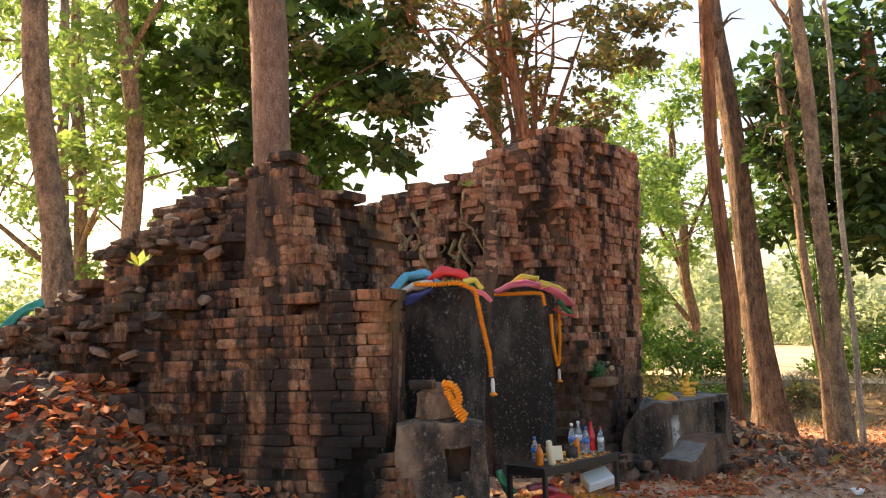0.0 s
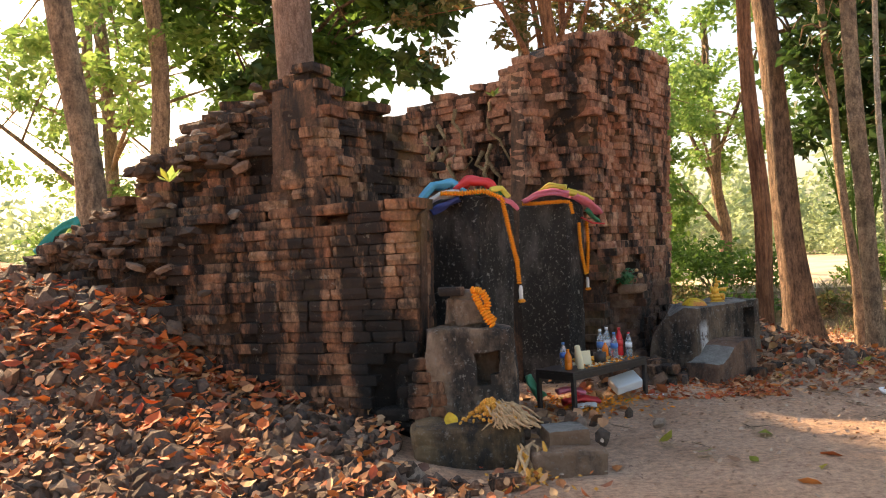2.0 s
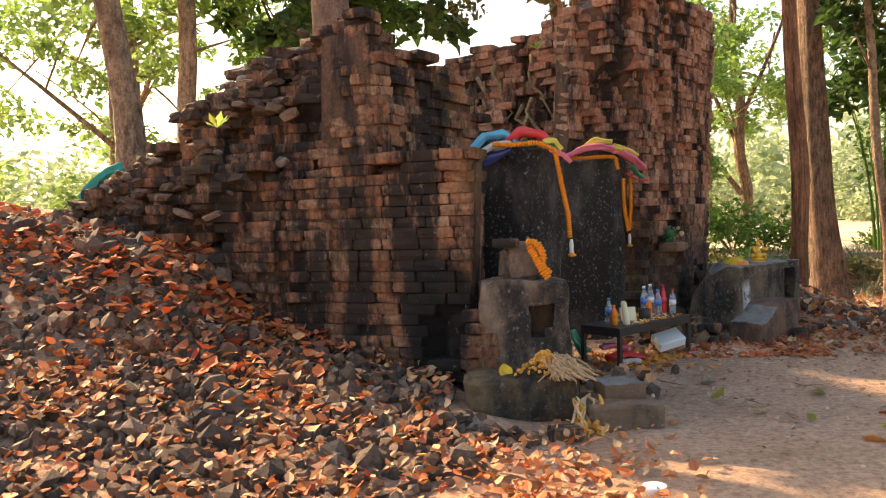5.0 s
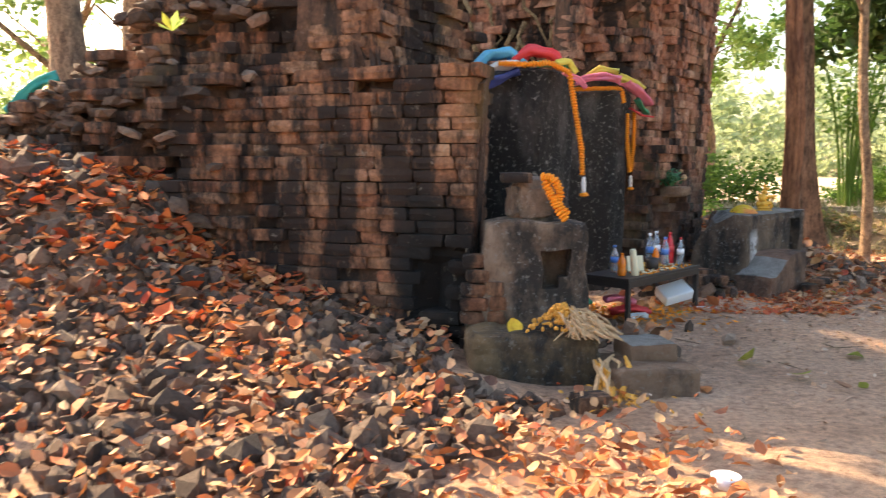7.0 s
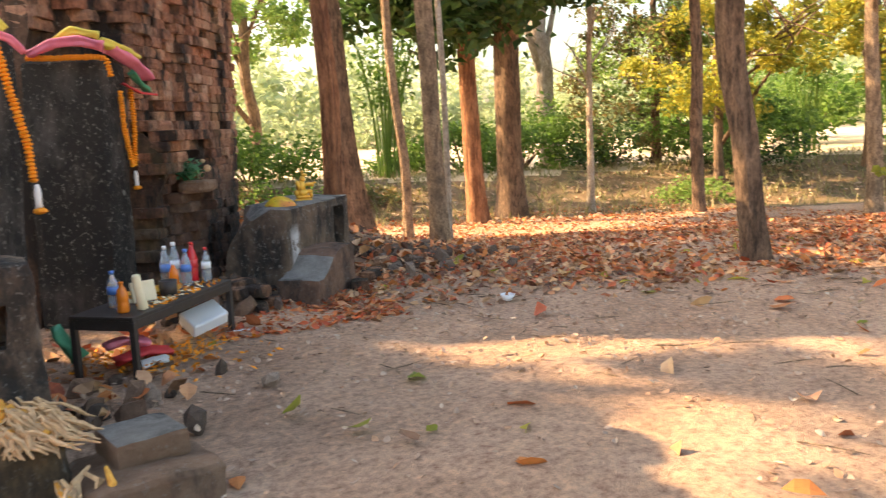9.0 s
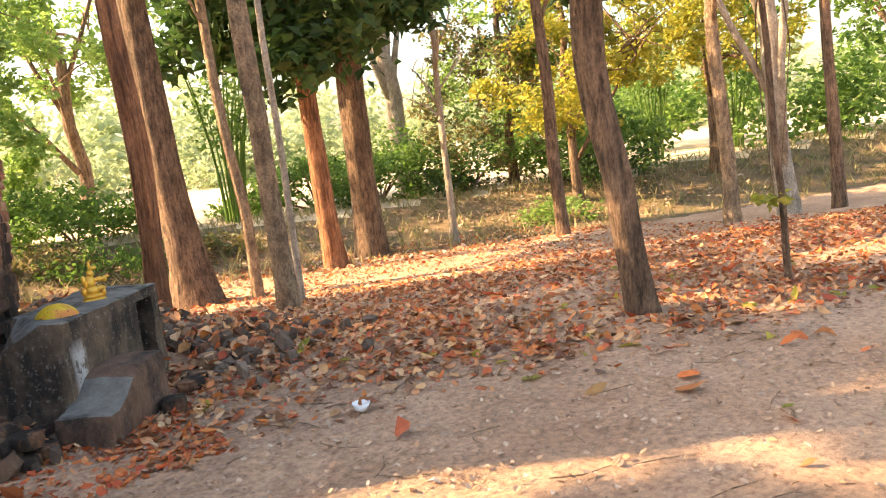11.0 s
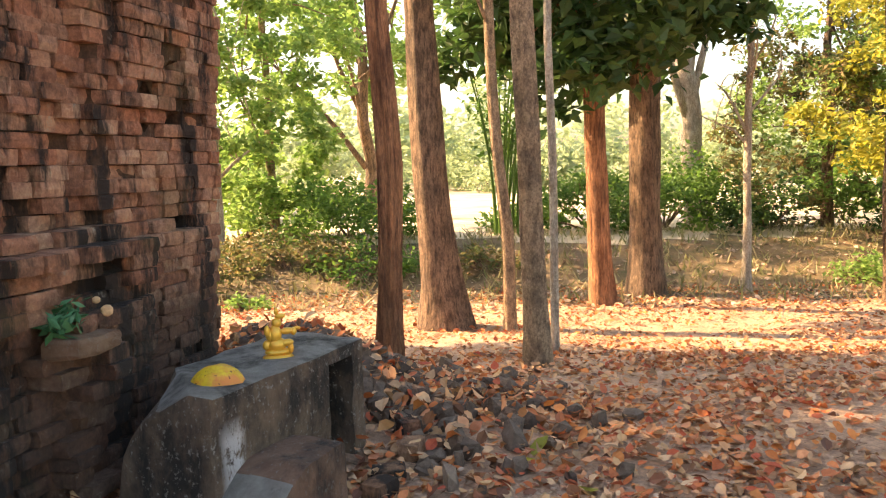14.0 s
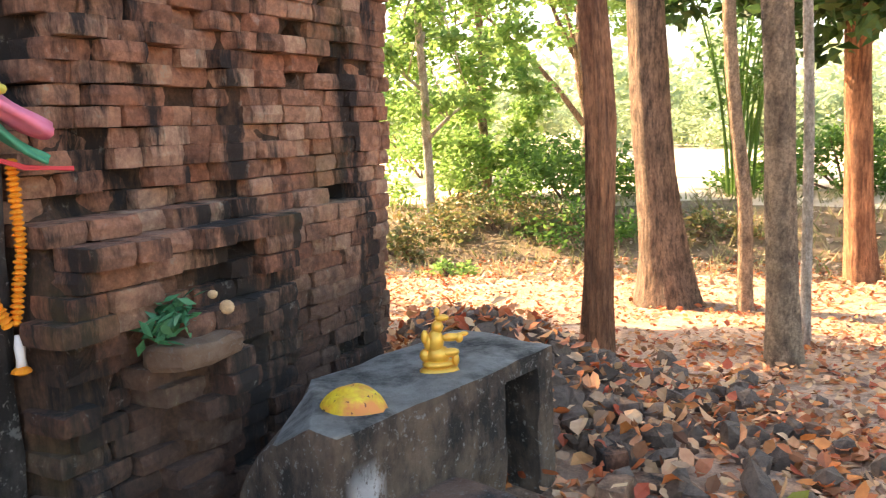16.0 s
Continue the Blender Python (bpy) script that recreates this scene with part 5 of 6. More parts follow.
tree((16.6, 10.9), (16.2, 10.9, 6.0), 0.12, M_BARK_BROWN, "slim brown trunk beside a leaning one", (), 0.1, 4, 1.3, 14, 0.2, 12, 0.3)
# behind the ruin
tree((-2.37, 10.9), (-2.68, 10.9, 11.0), 0.285, M_BARK_PINK, "big smooth pinkish trunk rising behind the ruin", (), 0.05, 4, 1.15, 15, 0.08, 22, 0.2, limb_from=0.85)
tree((-3.88, 8.0), (-4.28, 7.8, 7.5), 0.155, M_BARK_GREY, "smooth grey-pink trunk rooted in the rubble slope", (), 0.12, 4, 1.5, 16, 0.12, 16, 0.3, limb_from=0.8)
# The second, higher crown is unseen, added to dapple sun on the clearing
tree((-6.2, 15.0), (-6.5, 14.8, 11.0), 0.20, M_BARK_GREY, "slim grey trunk in the woods behind, high crown added for shade", (((-7.2, 16, 7.0), (2.8, 2.8, 2.6), 30, 0.6, 2600, 0.22, M_LEAF_LIGHT), ((-6.8, 15.0, 11.4), (5.0, 4.0, 1.8), 60, 0.7, 5600, 0.32, M_LEAF_MID)), 0.2, 5, 1.3, 17, 0.1, 12, 0.4)
tree((-4.6, 18.6), (-4.5, 18.4, 9.0), 0.22, M_BARK_BROWN, "broad-leaved dark green tree behind the ruin", (((-4.4, 18.3, 7.6), (3.5, 3.0, 3.1), 60, 0.65, 5600, 0.34, M_LEAF_MID), ((-3.6, 17.8, 7.0), (3.2, 2.6, 2.6), 30, 0.6, 2200, 0.36, M_LEAF_DARK)), 0.2, 8, 1.3, 18, 0.1, 12, 0.4, limb_from=0.35)
tree((1.9, 15.2), (0.9, 15.1, 8.0), 0.19, M_BARK_RED, "dark slanting tree with drying olive leaves behind the tower", (((0.6, 15.6, 7.4), (3.6, 3.0, 2.4), 70, 0.42, 4600, 0.19, M_LEAF_OLIVE), ((2.2, 15.5, 6.6), (1.8, 2.0, 1.6), 22, 0.35, 1000, 0.19, M_LEAF_OLIVE)), 0.35, 10, 1.3, 19, 0.15, 12, 0.5, limb_from=0.3)
tree((1.0, 17.0), (0.6, 17.0, 9.0), 0.17, M_BARK_GREY, "second slim trunk behind the tower", (), 0.2, 6, 1.3, 20, 0.15, 12, 0.4, limb_from=0.4)
tree((-9.5, 19.5), (-9.8, 19.5, 11.0), 0.20, M_BARK_GREY, "slender grey forest tree with light foliage", (((-10, 19.5, 7.0), (4.0, 3.5, 4.0), 45, 0.6, 4000, 0.2, M_LEAF_LIGHT),), 0.3, 8, 1.3, 21, 0.1, 10, 0.4, limb_from=0.3)
tree((-12.0, 23.0), (-12.0, 23.0, 12.0), 0.22, M_BARK_GREY, "far forest tree with thin light foliage", (((-12, 23, 7.0), (5.0, 4.0, 5.5), 50, 0.8, 4200, 0.24, M_LEAF_LIGHT),), 0.3, 8, 1.3, 22, 0.1, 10, 0.4, limb_from=0.3)
# beyond the moat
tree((8.6, 33.5), (8.2, 33.3, 10.0), 0.25, M_BARK_BROWN, "forked brown tree beyond the moat", (((8.0, 33.3, 8.2), (4.5, 4.0, 4.2), 60, 0.9, 6000, 0.3, M_LEAF_LIGHT),), 0.6, 9, 1.3, 26, 0.1, 10, 0.5, limb_from=0.2)
tree((4.6, 28.0), (4.4, 28.0, 9.0), 0.14, M_BARK_GREY, "slim tree with fresh light leaves beyond the moat", (((4.6, 28, 4.9), (3.2, 3.0, 4.4), 70, 0.6, 7500, 0.24, M_LEAF_LIGHT),), 0.4, 8, 1.3, 27, 0.1, 10, 0.5, limb_from=0.2)
tree((2.9, 24.5), (2.9, 24.5, 8.0), 0.12, M_BARK_PALE, "young tree with fresh light leaves beyond the moat", (((2.9, 24.8, 5.0), (2.2, 2.2, 3.6), 45, 0.5, 4200, 0.2, M_LEAF_LIGHT),), 0.4, 6, 1.3, 28, 0.1, 10, 0.5, limb_from=0.25)
tree((16.6, 25.0), (15.6, 25.0, 9.0), 0.33, M_BARK_PALE, "big pale half-bare tree on the far bank", (((15.6, 25, 8.0), (2.6, 2.6, 1.8), 16, 0.5, 900, 0.24, M_LEAF_OLIVE),), 0.5, 9, 1.4, 29, 0.15, 14, 0.4, limb_from=0.3)
tree((17.6, 18.6), (17.4, 18.6, 5.2), 0.14, M_BARK_BROWN, "yellow-flowering tree at the edge of the moat", (((17.3, 18.4, 3.4), (2.4, 2.2, 2.6), 50, 0.5, 6500, 0.17, M_LEAF_YELLOW), ((17.6, 15.6, 3.4), (1.6, 1.6, 1.0), 20, 0.4, 2000, 0.17, M_LEAF_YELLOW)), 0.3, 7, 1.3, 30, 0.1, 10, 0.5, limb_from=0.2)
tree((18.6, 22.2), (18.4, 22.2, 6.5), 0.16, M_BARK_BROWN, "dense olive-green tree on the far bank", (((18.4, 22.2, 2.9), (2.9, 2.4, 3.3), 80, 0.6, 11000, 0.16, M_LEAF_OLIVE), ((17.6, 21.6, 3.6), (2.4, 2.2, 3.0), 40, 0.6, 4500, 0.16, M_LEAF_LIGHT)), 0.3, 5, 1.3, 31, 0.1, 10, 0.5, limb_from=0.2)
tree((22.5, 17.5), (22.5, 17.5, 6.5), 0.2, M_BARK_BROWN, "yellowing tree on the far side", (((22.5, 17.5, 4.6), (3.0, 3.0, 2.6), 45, 0.6, 4500, 0.2, M_LEAF_YELLOW),), 0.3, 6, 1.3, 33, 0.1, 10, 0.5, limb_from=0.2)
tree((24.0, 13.0), (24.0, 13.0, 7.5), 0.2, M_BARK_GREY, "leafy tree on the far side", (((24, 13, 5.4), (3.4, 3.4, 2.8), 45, 0.7, 4500, 0.24, M_LEAF_MID),), 0.3, 6, 1.3, 34, 0.1, 10, 0.5, limb_from=0.2)


def bush(x, y, r, h, count, size, mat, label, seed):
    z = earth(x, y)
    b = empty("bush", (x, y, z), label, "bush", "undergrowth bushes")
    rng = random.Random(seed)
    cl = []
    for i in range(22):
        g, q = rng.uniform(0, 6.28), rng.uniform(0, 1) ** 0.6
        s = r * rng.uniform(0.22, 0.38)
        cl.append(((x + q * r * math.cos(g), y + q * r * math.sin(g), z + h * rng.uniform(0.1, 0.85) * (1.1 - 0.5 * q)), (s, s, s * 0.8)))
    v, f = leaf_cloud(cl, count, size, seed)
    fast_mesh("foliage", v, f, mat, b)
    for i in range(5):
        e = Vector(cl[i][0])
        v, f = tube([(x, y, z - 0.1), Vector((x, y, z)).lerp(e, 0.5), e], [0.04, 0.03, 0.01], 6, 0.1, i)
        at(mesh_object("stem", v, f, M_BARK_BROWN), b)


for i, (x, y, r, h, n, s, mat) in enumerate((
        (15.0, 24.5, 2.4, 2.3, 3600, 0.17, M_LEAF_MID), (13.0, 24.9, 1.8, 1.8, 2400, 0.17, M_LEAF_MID), (20.8, 21.0, 2.5, 2.4, 3200, 0.18, M_LEAF_MID), (16.8, 22.4, 1.8, 1.7, 2400, 0.15, M_LEAF_DARK),
        (19.5, 19.5, 1.6, 1.3, 1800, 0.15, M_LEAF_DARK), (15.6, 17.6, 0.9, 0.6, 700, 0.14, M_LEAF_LIGHT), (11.5, 26.5, 1.6, 1.2, 1500, 0.17, M_LEAF_MID), (6.4, 26.2, 2.2, 1.8, 3000, 0.18, M_LEAF_MID),
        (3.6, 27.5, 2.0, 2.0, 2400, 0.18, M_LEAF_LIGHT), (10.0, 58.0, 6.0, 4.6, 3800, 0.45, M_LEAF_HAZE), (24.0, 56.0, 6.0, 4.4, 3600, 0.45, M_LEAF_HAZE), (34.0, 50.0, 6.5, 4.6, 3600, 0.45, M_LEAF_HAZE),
        (44.0, 40.0, 5.5, 4.4, 3600, 0.32, M_LEAF_MID), (3.0, 38.0, 4.5, 4.5, 3600, 0.32, M_LEAF_LIGHT), (3.05, 19.7, 0.45, 0.25, 260, 0.12, M_LEAF_LIGHT), (-2.5, 24.0, 3.0, 3.6, 3200, 0.24, M_LEAF_LIGHT),
        (-8.0, 26.0, 3.6, 4.5, 3600, 0.26, M_LEAF_LIGHT), (4.4, 23.4, 1.5, 1.0, 1300, 0.14, M_LEAF_OLIVE), (2.3, 22.6, 1.3, 0.9, 1100, 0.14, M_LEAF_OLIVE), (6.0, 22.4, 1.2, 0.8, 1000, 0.14, M_LEAF_MID), (8.5, 21.8, 1.0, 0.5, 700, 0.14, M_LEAF_OLIVE), (-11.5, 16.0, 2.6, 3.4, 3000, 0.2, M_LEAF_LIGHT), (28.0, 26.0, 4.5, 4.0, 3400, 0.3, M_LEAF_MID), (30.0, 18.0, 4.5, 4.0, 3400, 0.3, M_LEAF_MID), (28.0, 9.0, 4.0, 3.6, 3000, 0.3, M_LEAF_MID))):
    bush(x, y, r, h, n, s, mat, "dense leafy undergrowth bush beyond the clearing", 100 + i)


def bamboo(x, y, n, h, seed):
    z = earth(x, y)
    b = empty("bamboo_clump", (x, y, z), "clump of slender green bamboo canes", "bamboo", "bamboo clumps")
    rng = random.Random(seed)
    cl = []
    for i in range(n):
        g, q = rng.uniform(0, 6.28), rng.uniform(0, 0.45)
        p = Vector((x + q * math.cos(g), y + q * math.sin(g), z - 0.1))
        lean = Vector((math.cos(g), math.sin(g), 0)) * rng.uniform(0.2, 1.6)
        hh = h * rng.uniform(0.7, 1.1)
        pts = [p + Vector((0, 0, hh * k / 5)) + lean * (k / 5) ** 2 for k in range(6)]
        v, f = tube(pts, [0.035, 0.034, 0.03, 0.026, 0.02, 0.008], 6)
        at(mesh_object("cane", v, f, M_LEAF_MID), b)
        for k in (3, 4, 5):
            cl.append((tuple(pts[k]), (0.5, 0.5, 0.4)))
    v, f = leaf_cloud(cl, 900, 0.2, seed, 0.4)
    fast_mesh("foliage", v, f, M_LEAF_MID, b)


bamboo(10.2, 24.6, 16, 5.5, 1)
bamboo(25.0, 21.8, 16, 5.5, 2)
bamboo(27.0, 19.8, 12, 5.0, 3)


def far_woods():
    rng = random.Random(50)
    cl = []
    for i in range(420):
        g = rng.uniform(-2.2, 2.6)
        d = rng.uniform(62, 100)
        x, y = d * math.sin(g), d * math.cos(g)
        h = rng.uniform(2, 9)
        for k in range(3):
            cl.append(((x + rng.uniform(-2, 2), y + rng.uniform(-2, 2), earth(x, y) + h * rng.uniform(0.1, 1)), (2.4, 2.4, 1.8)))
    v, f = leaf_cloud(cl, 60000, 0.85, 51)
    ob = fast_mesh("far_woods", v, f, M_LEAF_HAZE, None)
    tagged(ob, "light green belt of woods beyond the field, haze painted in", "woods", kind="stuff")


far_woods()

# ---------------- rubble, grass and fallen leaves ----------------


def rubble():
    rng = random.Random(61)
    shapes = [stone_mesh("stone", s, M_RUBBLE, 1, 0.38) for s in range(7)]
    data = [(np.array([v.co[:] for v in me.vertices]), [tuple(p.vertices) for p in me.polygons]) for me in shapes]
    slope = empty("rubble_slope", (-1.5, 4.4, earth(-1.5, 4.4)), "slope of broken laterite and brick rubble under dry leaves", "rubble", "rubble slopes")
    heap = empty("rubble_slope", (2.8, 10.4, earth(2.8, 10.4)), "low heap of dark rubble at the tower's foot", "rubble", "rubble slopes")
    spots = []
    for i in range(8500):
        x, y = rng.uniform(-6.5, 0.5), rng.uniform(1.6, 6.6)
        if y > 5.75 - 0.28 * (x + 0.2) + 0.1 or (x > -0.42 and y > 4.85) or x > 0.35 - 0.55 * abs(y - 5) or y < 2.0 + 1.0 * max(0.0, x + 1.4):
            continue
        spots.append((slope, x, y, rng.uniform(0.016, 0.055) * (1.7 if rng.random() < 0.10 else 1)))
    for i in range(300):
        x, y = -3.4 + rng.gauss(0, 0.6), 6.35 + rng.gauss(0, 0.22)
        spots.append((slope, x, y, rng.uniform(0.05, 0.11)))
    for i in range(620):
        x, y = 2.95 + rng.gauss(0, 0.75), 10.2 + rng.gauss(0, 0.75)
        if (x - 2.24) * E.x + (y - 10.18) * E.y < -0.02 and y < 10.4:
            continue
        if y < 9.45 and x < 3.2:
            continue
        spots.append((heap, x, y, rng.uniform(0.03, 0.09)))
    for i in range(160):
        x, y = 1.35 + rng.gauss(0, 0.4), 8.15 + rng.gauss(0, 0.22)
        if (x - 0.93) * E.x + (y - 8.06) * E.y > 0.28 and y > 7.75:
            spots.append((heap, x, y, rng.uniform(0.03, 0.08)))
    for i in range(60):
        x, y = 0.3 + rng.gauss(0, 0.35), 6.35 + rng.gauss(0, 0.3)
        spots.append((slope, x, y, rng.uniform(0.03, 0.08)))
    broken = []
    d = Vector((S1[0] - S0[0], S1[1] - S0[1], 0)).normalized()
    for i in range(420):
        c = rng.uniform(0.1, 2.4)
        top = south_top(c)
        z = top - abs(rng.gauss(0, 0.28)) if rng.random() < 0.6 else rng.uniform(south_base(c), top)
        o = south_offset(c, z)
        p = Vector((*S0, 0)) + d * c + Vector((d.y, -d.x, 0)) * (o + 0.01)
        broken.append((p.x + LEAN[0] * z, p.y, z, rng.uniform(0.03, 0.085)))
    rest = {slope.name: (slope, []), heap.name: (heap, [])}
    for x, y, z, s in broken:
        m = Matrix.LocRotScale(Vector((x, y, z)), Euler((rng.uniform(-0.4, 0.4), rng.uniform(-0.4, 0.4), rng.uniform(0, 6))), Vector((s * 1.3, s, s * rng.uniform(0.4, 0.7))))
        rest[slope.name][1].append((m, rng.randrange(7)))
    n = {slope.name: 0, heap.name: 0}
    for par, x, y, s in spots:
        m = Matrix.LocRotScale(Vector((x, y, earth(x, y) + s * rng.uniform(0.05, 0.6))), Euler((rng.uniform(0, 6), rng.uniform(0, 6), rng.uniform(0, 6))), Vector((s * rng.uniform(0.8, 1.4), s, s * rng.uniform(0.5, 0.9))))
        k = rng.randrange(7)
        if n[par.name] < 280 and s > 0.05 and (par is heap or y < 5.2):
            n[par.name] += 1
            ob = new("stone", shapes[k])
            ob.parent = par
            ob.matrix_basis = Matrix.Translation(-par.location) @ m
        else:
            rest[par.name][1].append((m, k))
    for par, items in rest.values():
        verts, faces, o = [], [], 0
        for m, k in items:
            v, f = data[k]
            mm = np.array(m)
            verts.extend((v @ mm[:3, :3].T + mm[:3, 3]).tolist())
            faces.extend(tuple(i + o for i in q) for q in f)
            o += len(v)
        at(tagged(mesh_object("small_rubble", verts, faces, M_RUBBLE), kind="stuff"), par)


rubble()


def litter(name, spots, size, mat, seed, lift=0.03, label="", tilt=0.5):
    """Curled fallen leaves, each a bent strip with a folded midrib."""
    rng = np.random.default_rng(seed)
    n = len(spots)
    p = np.array([(x, y, z) for x, y, z in spots])
    p[:, 2] += rng.random(n) ** 2 * lift + 0.006
    g = rng.uniform(0, 2 * np.pi, n)
    tl = rng.normal(0, tilt, (n, 2))
    ax = np.stack([np.cos(g), np.sin(g), tl[:, 0]], 1)
    ax /= np.linalg.norm(ax, axis=1)[:, None]
    nn = np.stack([tl[:, 1] * -np.sin(g), tl[:, 1] * np.cos(g), np.ones(n)], 1)
    side = np.cross(nn, ax)
    side /= np.linalg.norm(side, axis=1)[:, None]
    up = np.cross(ax, side)
    s = size * rng.uniform(0.45, 1.35, (n, 1))
    w = rng.uniform(0.22, 0.36, (n, 1)) * s
    curl = rng.normal(0.04, 0.14, (n, 1)) * s
    fold = rng.normal(0.03, 0.07, (n, 1)) * s
    cols = []
    for t, wk in ((-0.5, 0.0), (-0.22, 0.9), (0.12, 1.0), (0.5, 0.0)):
        mid = p + ax * s * t + up * curl * (4 * t * t)
        if wk:
            cols += [mid + side * w * wk + up * fold, mid, mid - side * w * wk + up * fold]
        else:
            cols += [mid]
    v = np.stack(cols, 1).reshape(-1, 3)
    k = np.arange(n)[:, None] * 8
    tri = ((0, 2, 1), (0, 3, 2), (1, 2, 5), (1, 5, 4), (2, 3, 6), (2, 6, 5), (4, 5, 7), (5, 6, 7))
    f = np.concatenate([k + np.array([q]) for q in tri])
    ob = fast_mesh(name, v, f, mat, None)
    return tagged(ob, label, "fallen leaves", kind="stuff")


def scatter(n, x0, x1, y0, y1, keep, seed):
    rng = random.Random(seed)
    out = []
    while n:
        n -= 1
        x, y = rng.uniform(x0, x1), rng.uniform(y0, y1)
        k = keep(x, y)
        if k and rng.random() < k:
            out.append((x, y, earth(x, y)))
    return out


def slope_density(x, y):
    if y > 5.8 - 0.28 * (x + 0.2) + 0.15:
        return 0
    if x > -0.42 and 4.85 < y < 5.9:
        return 0
    edge = smooth01(1.0, 0.0, x - 0.25 * (4.8 - y)) * smooth01(2.0, 3.4, y + 0.5 * max(0.0, -x))
    # bare dark stones at the wall's sooty foot; leaves thinned to imitate shade
    edge *= 1 - 0.6 * math.exp(-((x + 0.75) / 0.55) ** 2 - ((y - 5.0) / 0.55) ** 2)
    return edge * (0.45 + 0.55 * smooth01(-0.2, 0.3, noise.noise(Vector((x * 1.4, y * 1.4, 0)))))


SLOPE = scatter(20000, -7.0, 1.2, 1.0, 7.2, slope_density, 71)
litter("fallen_leaves", [(x, y, z + 0.035 + 0.05 * abs(noise.noise(Vector((x * 9, y * 9, 0))))) for x, y, z in SLOPE], 0.074, M_LITTER, 72, 0.06, "orange and brown dry leaves covering a rubble slope", 0.5)


def drift_density(x, y):
    """Leaves drifted thick along the foot of the south wall."""
    gap = 5.75 - 0.28 * (x + 0.2) - y
    if gap < -0.05 or x > -1.1:
        return 0
    patch = smooth01(-0.3, 0.2, noise.noise(Vector((x * 1.1, y * 1.6, 7))))
    return smooth01(1.7, 0.35, gap) * smooth01(-1.1, -1.8, x) * (0.25 + 0.75 * patch)


litter("fallen_leaves", [(x, y, z + 0.06) for x, y, z in scatter(9000, -6.8, -1.1, 4.4, 7.6, drift_density, 91)], 0.11, M_LITTER_RED, 92, 0.08, "red and orange leaves drifted along the wall's foot", 0.35)
litter("fallen_leaves", scatter(1800, 1.4, 2.7, 7.2, 8.1, lambda x, y: 0.6, 95), 0.06, M_LITTER_RED, 96, 0.02, "small reddish leaf scraps on the earth by the offerings", 0.4)


def far_density(x, y):
    s = 0.35 * x + 0.94 * y
    if s > 22:
        return 0.0
    bed = smooth01(7.6, 8.8, s) * (0.35 + 0.65 * smooth01(-0.35, 0.25, noise.noise(Vector((x * 0.55, y * 0.8, 4)))))
    return bed * (0.3 if s > 14 else 1.0)


BED = scatter(90000, 1.2, 15.0, 5.5, 22.0, far_density, 73)
litter("fallen_leaves", BED, 0.082, M_LITTER, 74, 0.05, "thick carpet of fallen orange-brown leaves", 0.4)


def clear_density(x, y):
    s = 0.35 * x + 0.94 * y
    if s > 10.5 or (x < 0.2 and y > 4):
        return 0
    near = math.exp(-((y - 8.0 + 0.3 * x) / 1.3) ** 2)
    return 0.22 + 0.6 * near


litter("fallen_leaves", scatter(26000, 0.0, 11.0, 1.5, 10.0, clear_density, 75), 0.038, M_LITTER_TAN, 76, 0.02, "scattered small dry leaves and chips on bare earth", 0.35)
litter("fallen_leaves", scatter(70, 0.6, 9.0, 3.0, 9.0, lambda x, y: 1, 77), 0.14, M_LEAF_YELLOW, 78, 0.03, "few large yellow-green leaves on bare earth", 0.4)
litter("fallen_leaves", scatter(40, 0.6, 8.0, 3.0, 9.0, lambda x, y: 1, 79), 0.16, M_LITTER, 80, 0.05, "few large curled brown leaves on bare earth", 0.6)
litter("fallen_leaves", scatter(1500, 0.25, 3.4, 6.0, 9.6, lambda x, y: math.exp(-(((x - 1.3) * 0.852 - (y - 8.1) * 0.523 - 0.1) / 0.4) ** 2) if y < 9.4 else 0, 81), 0.11, M_LITTER, 82, 0.06, "dry orange leaves drifted against the ruin", 0.6)


def heap_density(x, y):
    d = math.exp(-(((x - 3.0) / 1.0) ** 2 + ((y - 10.1) / 0.9) ** 2))
    return d if (x - 2.24) * E.x + (y - 10.18) * E.y > 0.05 or y > 10.5 else 0


litter("fallen_leaves", [(x, y, z + 0.06) for x, y, z in scatter(2600, 1.8, 5.0, 8.6, 12.0, heap_density, 83)], 0.10, M_LITTER, 84, 0.09, "brown and orange leaves lying on a rubble heap", 0.6)
litter("fallen_leaves", scatter(9000, -4.0, 24.0, 16.0, 30.0, lambda x, y: 0.8 if 18.5 < 0.35 * x + 0.94 * y < 25 else 0, 85), 0.13, M_LITTER_TAN, 86, 0.05, "dry leaves scattered over the moat and its bank", 0.5)


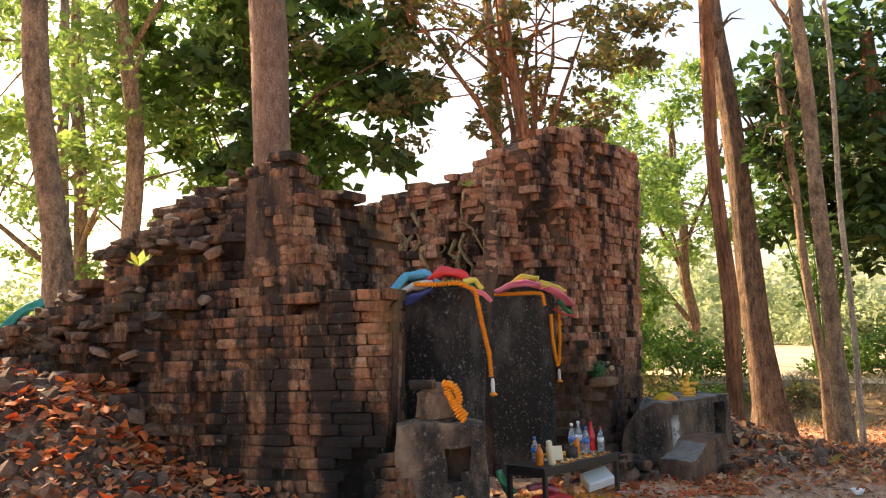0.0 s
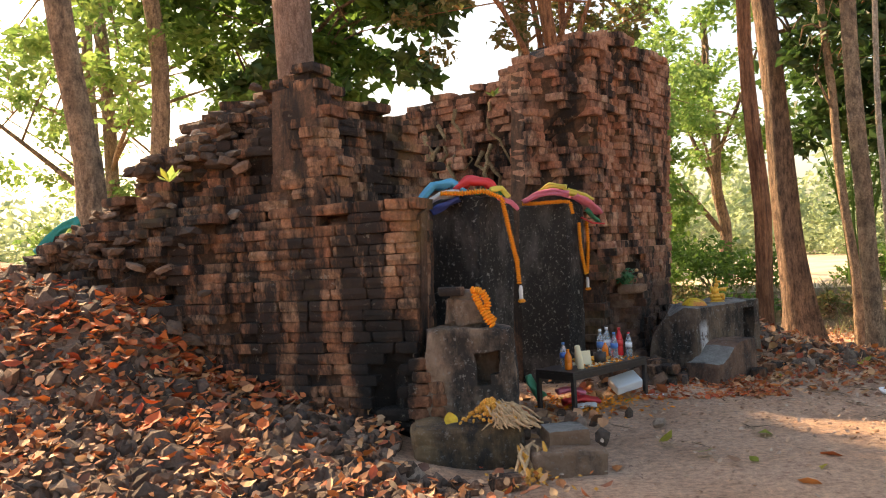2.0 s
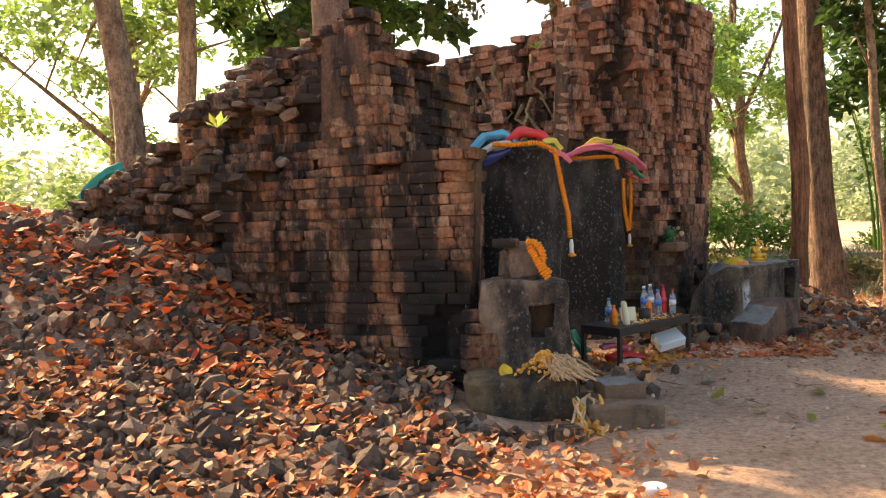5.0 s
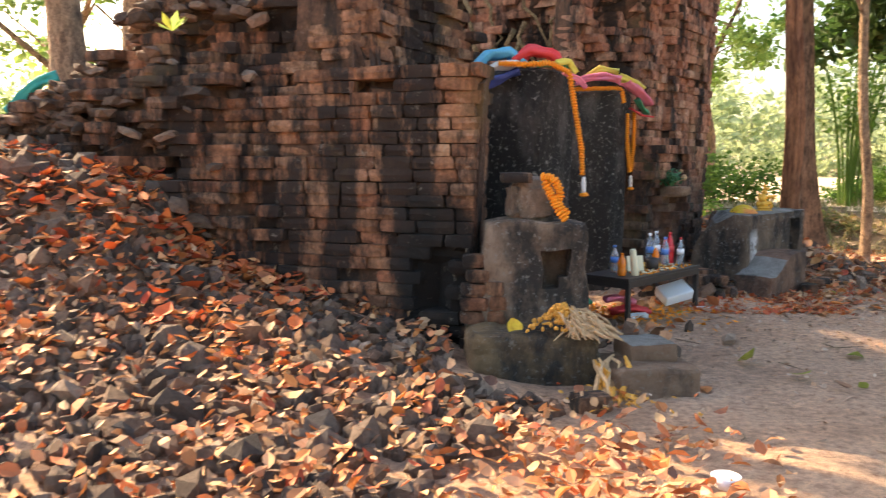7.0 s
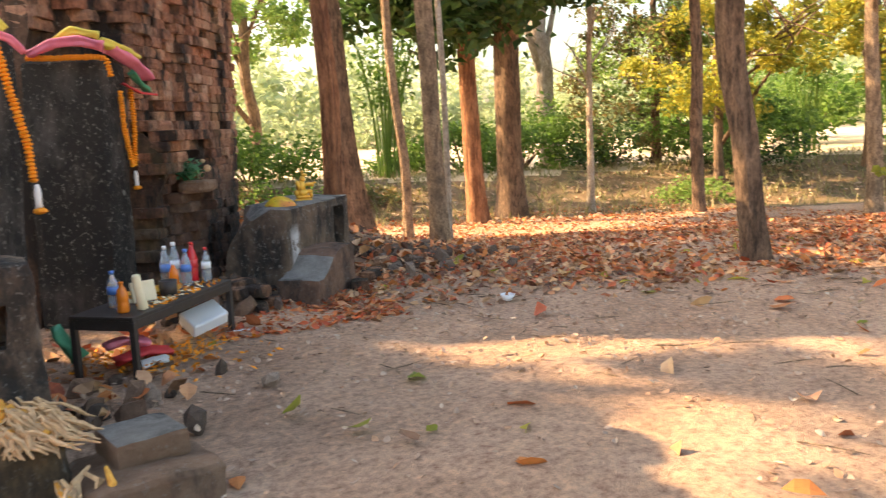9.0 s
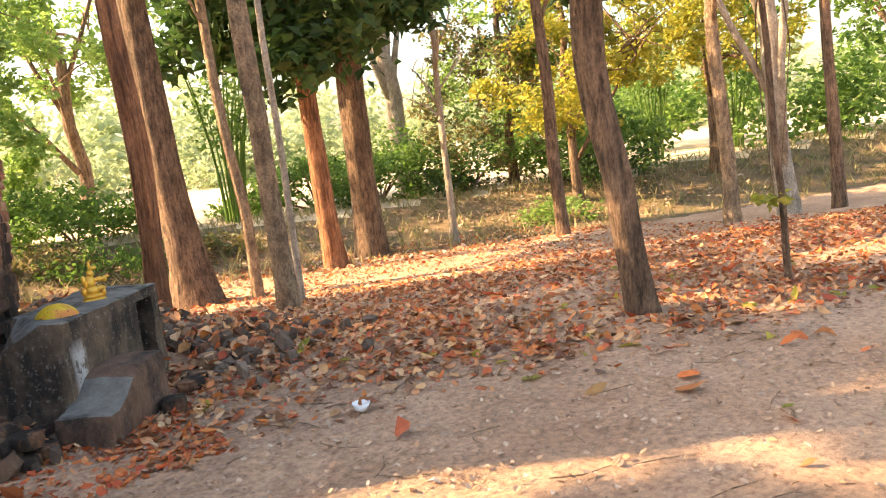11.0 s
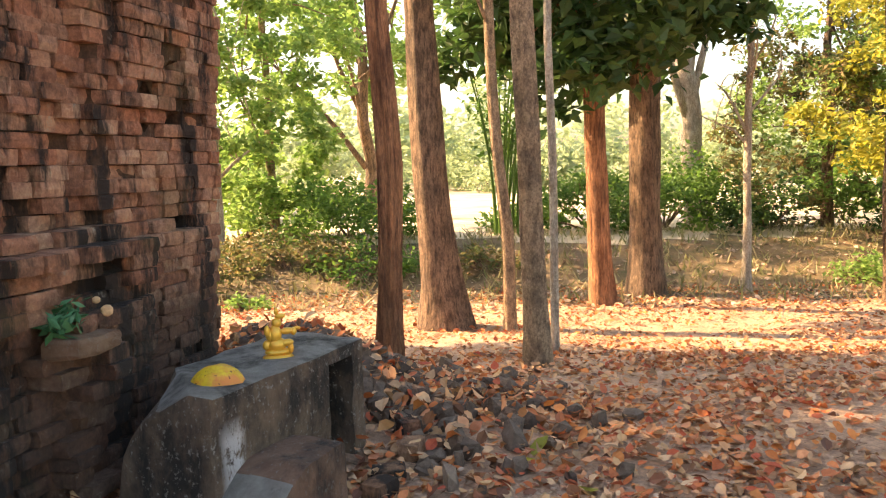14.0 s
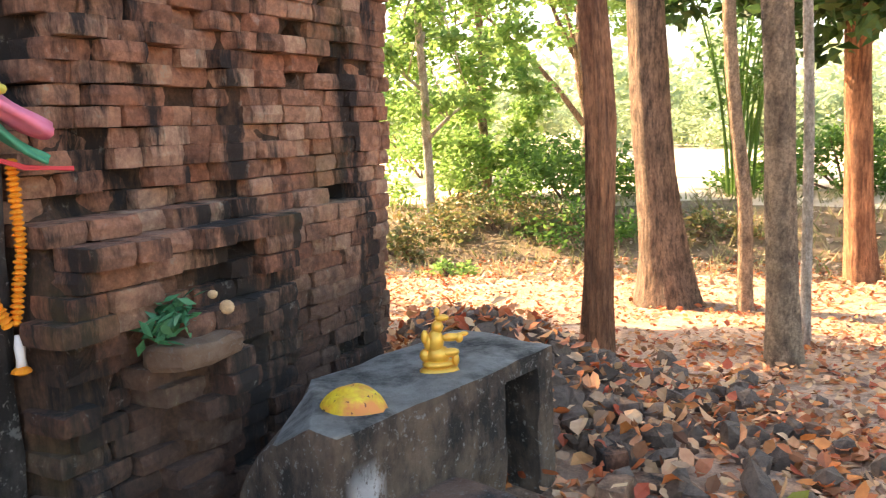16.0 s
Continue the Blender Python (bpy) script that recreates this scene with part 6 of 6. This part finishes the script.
def twigs():
    rng = random.Random(91)
    out = []
    for i in range(260):
        x, y = rng.uniform(0.2, 9.0), rng.uniform(3.0, 11.0)
        g, l = rng.uniform(0, 6.28), rng.uniform(0.06, 0.3)
        z = earth(x, y) + 0.012
        d = Vector((math.cos(g), math.sin(g), 0)) * l
        p = Vector((x, y, z))
        out.append(tube([p, p + d * 0.5 + Vector((-d.y, d.x, 0)) * rng.uniform(-0.15, 0.15), p + d], [0.004, 0.004, 0.002], 4))
    v, f = join(out)
    tagged(mesh_object("fallen_twigs", v, f, M_BARK_GREY), "thin dry twigs strewn on earth", "twigs", kind="stuff")


twigs()


def grass():
    rng = np.random.default_rng(95)
    n = 22000
    x, y = rng.uniform(-6, 34, n), rng.uniform(12, 34, n)
    s = 0.35 * x + 0.94 * y
    k = (s > 19.5) & (s < 27.5) & (rng.random(n) < 0.35 + 0.65 * np.clip((s - 20.5) / 2, 0, 1))
    x, y = x[k], y[k]
    z = np.array([earth(a, b) for a, b in zip(x, y)])
    n = len(x)
    h = rng.uniform(0.08, 0.30, n)
    g = rng.uniform(0, 6.28, n)
    w = 0.022
    d = np.stack([np.cos(g), np.sin(g), 0 * g], 1)
    l = np.stack([rng.normal(0, 0.12, n), rng.normal(0, 0.12, n), h], 1)
    p = np.stack([x, y, z - 0.02], 1)
    v = np.stack([p - d * w, p + d * w, p + l * 0.6 + d * w * 0.7, p + l * 0.6 - d * w * 0.7, p + l * 1.05], 1).reshape(-1, 3)
    q = np.arange(n)[:, None] * 5
    f = np.concatenate([q + np.array([t]) for t in ((0, 1, 2), (0, 2, 3), (3, 2, 4))])
    tagged(fast_mesh("dry_grass", v, f, M_GRASS, None), "dry yellow-green grass on the moat's bank", "grass", kind="stuff")


grass()


# ---------------- bricks laid last ----------------
def lay_bricks():
    rest = {}
    singles = {}
    for wall, m, kind, single, tone in LATER:
        n = singles.get(wall.name, 0)
        if single and n < 300:
            singles[wall.name] = n + 1
            ob = new("brick", BRICKS[tone][kind])
            ob.parent = wall
            ob.matrix_basis = m
        else:
            rest.setdefault(wall.name, (wall, [], tone))[1].append((m, kind))
    for wall, items, tone in rest.values():
        verts, faces, o = [], [], 0
        for m, kind in items:
            v, f = BRICK_DATA[kind]
            mm = np.array(m)
            verts.extend((v @ mm[:3, :3].T + mm[:3, 3]).tolist())
            faces.extend(tuple(i + o for i in q) for q in f)
            o += len(v)
        ob = mesh_object("brickwork", verts, faces, M_BRICK_FACE_ISLAND if tone == "face" else M_BRICK_ISLAND, wall)
        tagged(ob, kind="stuff")


lay_bricks()
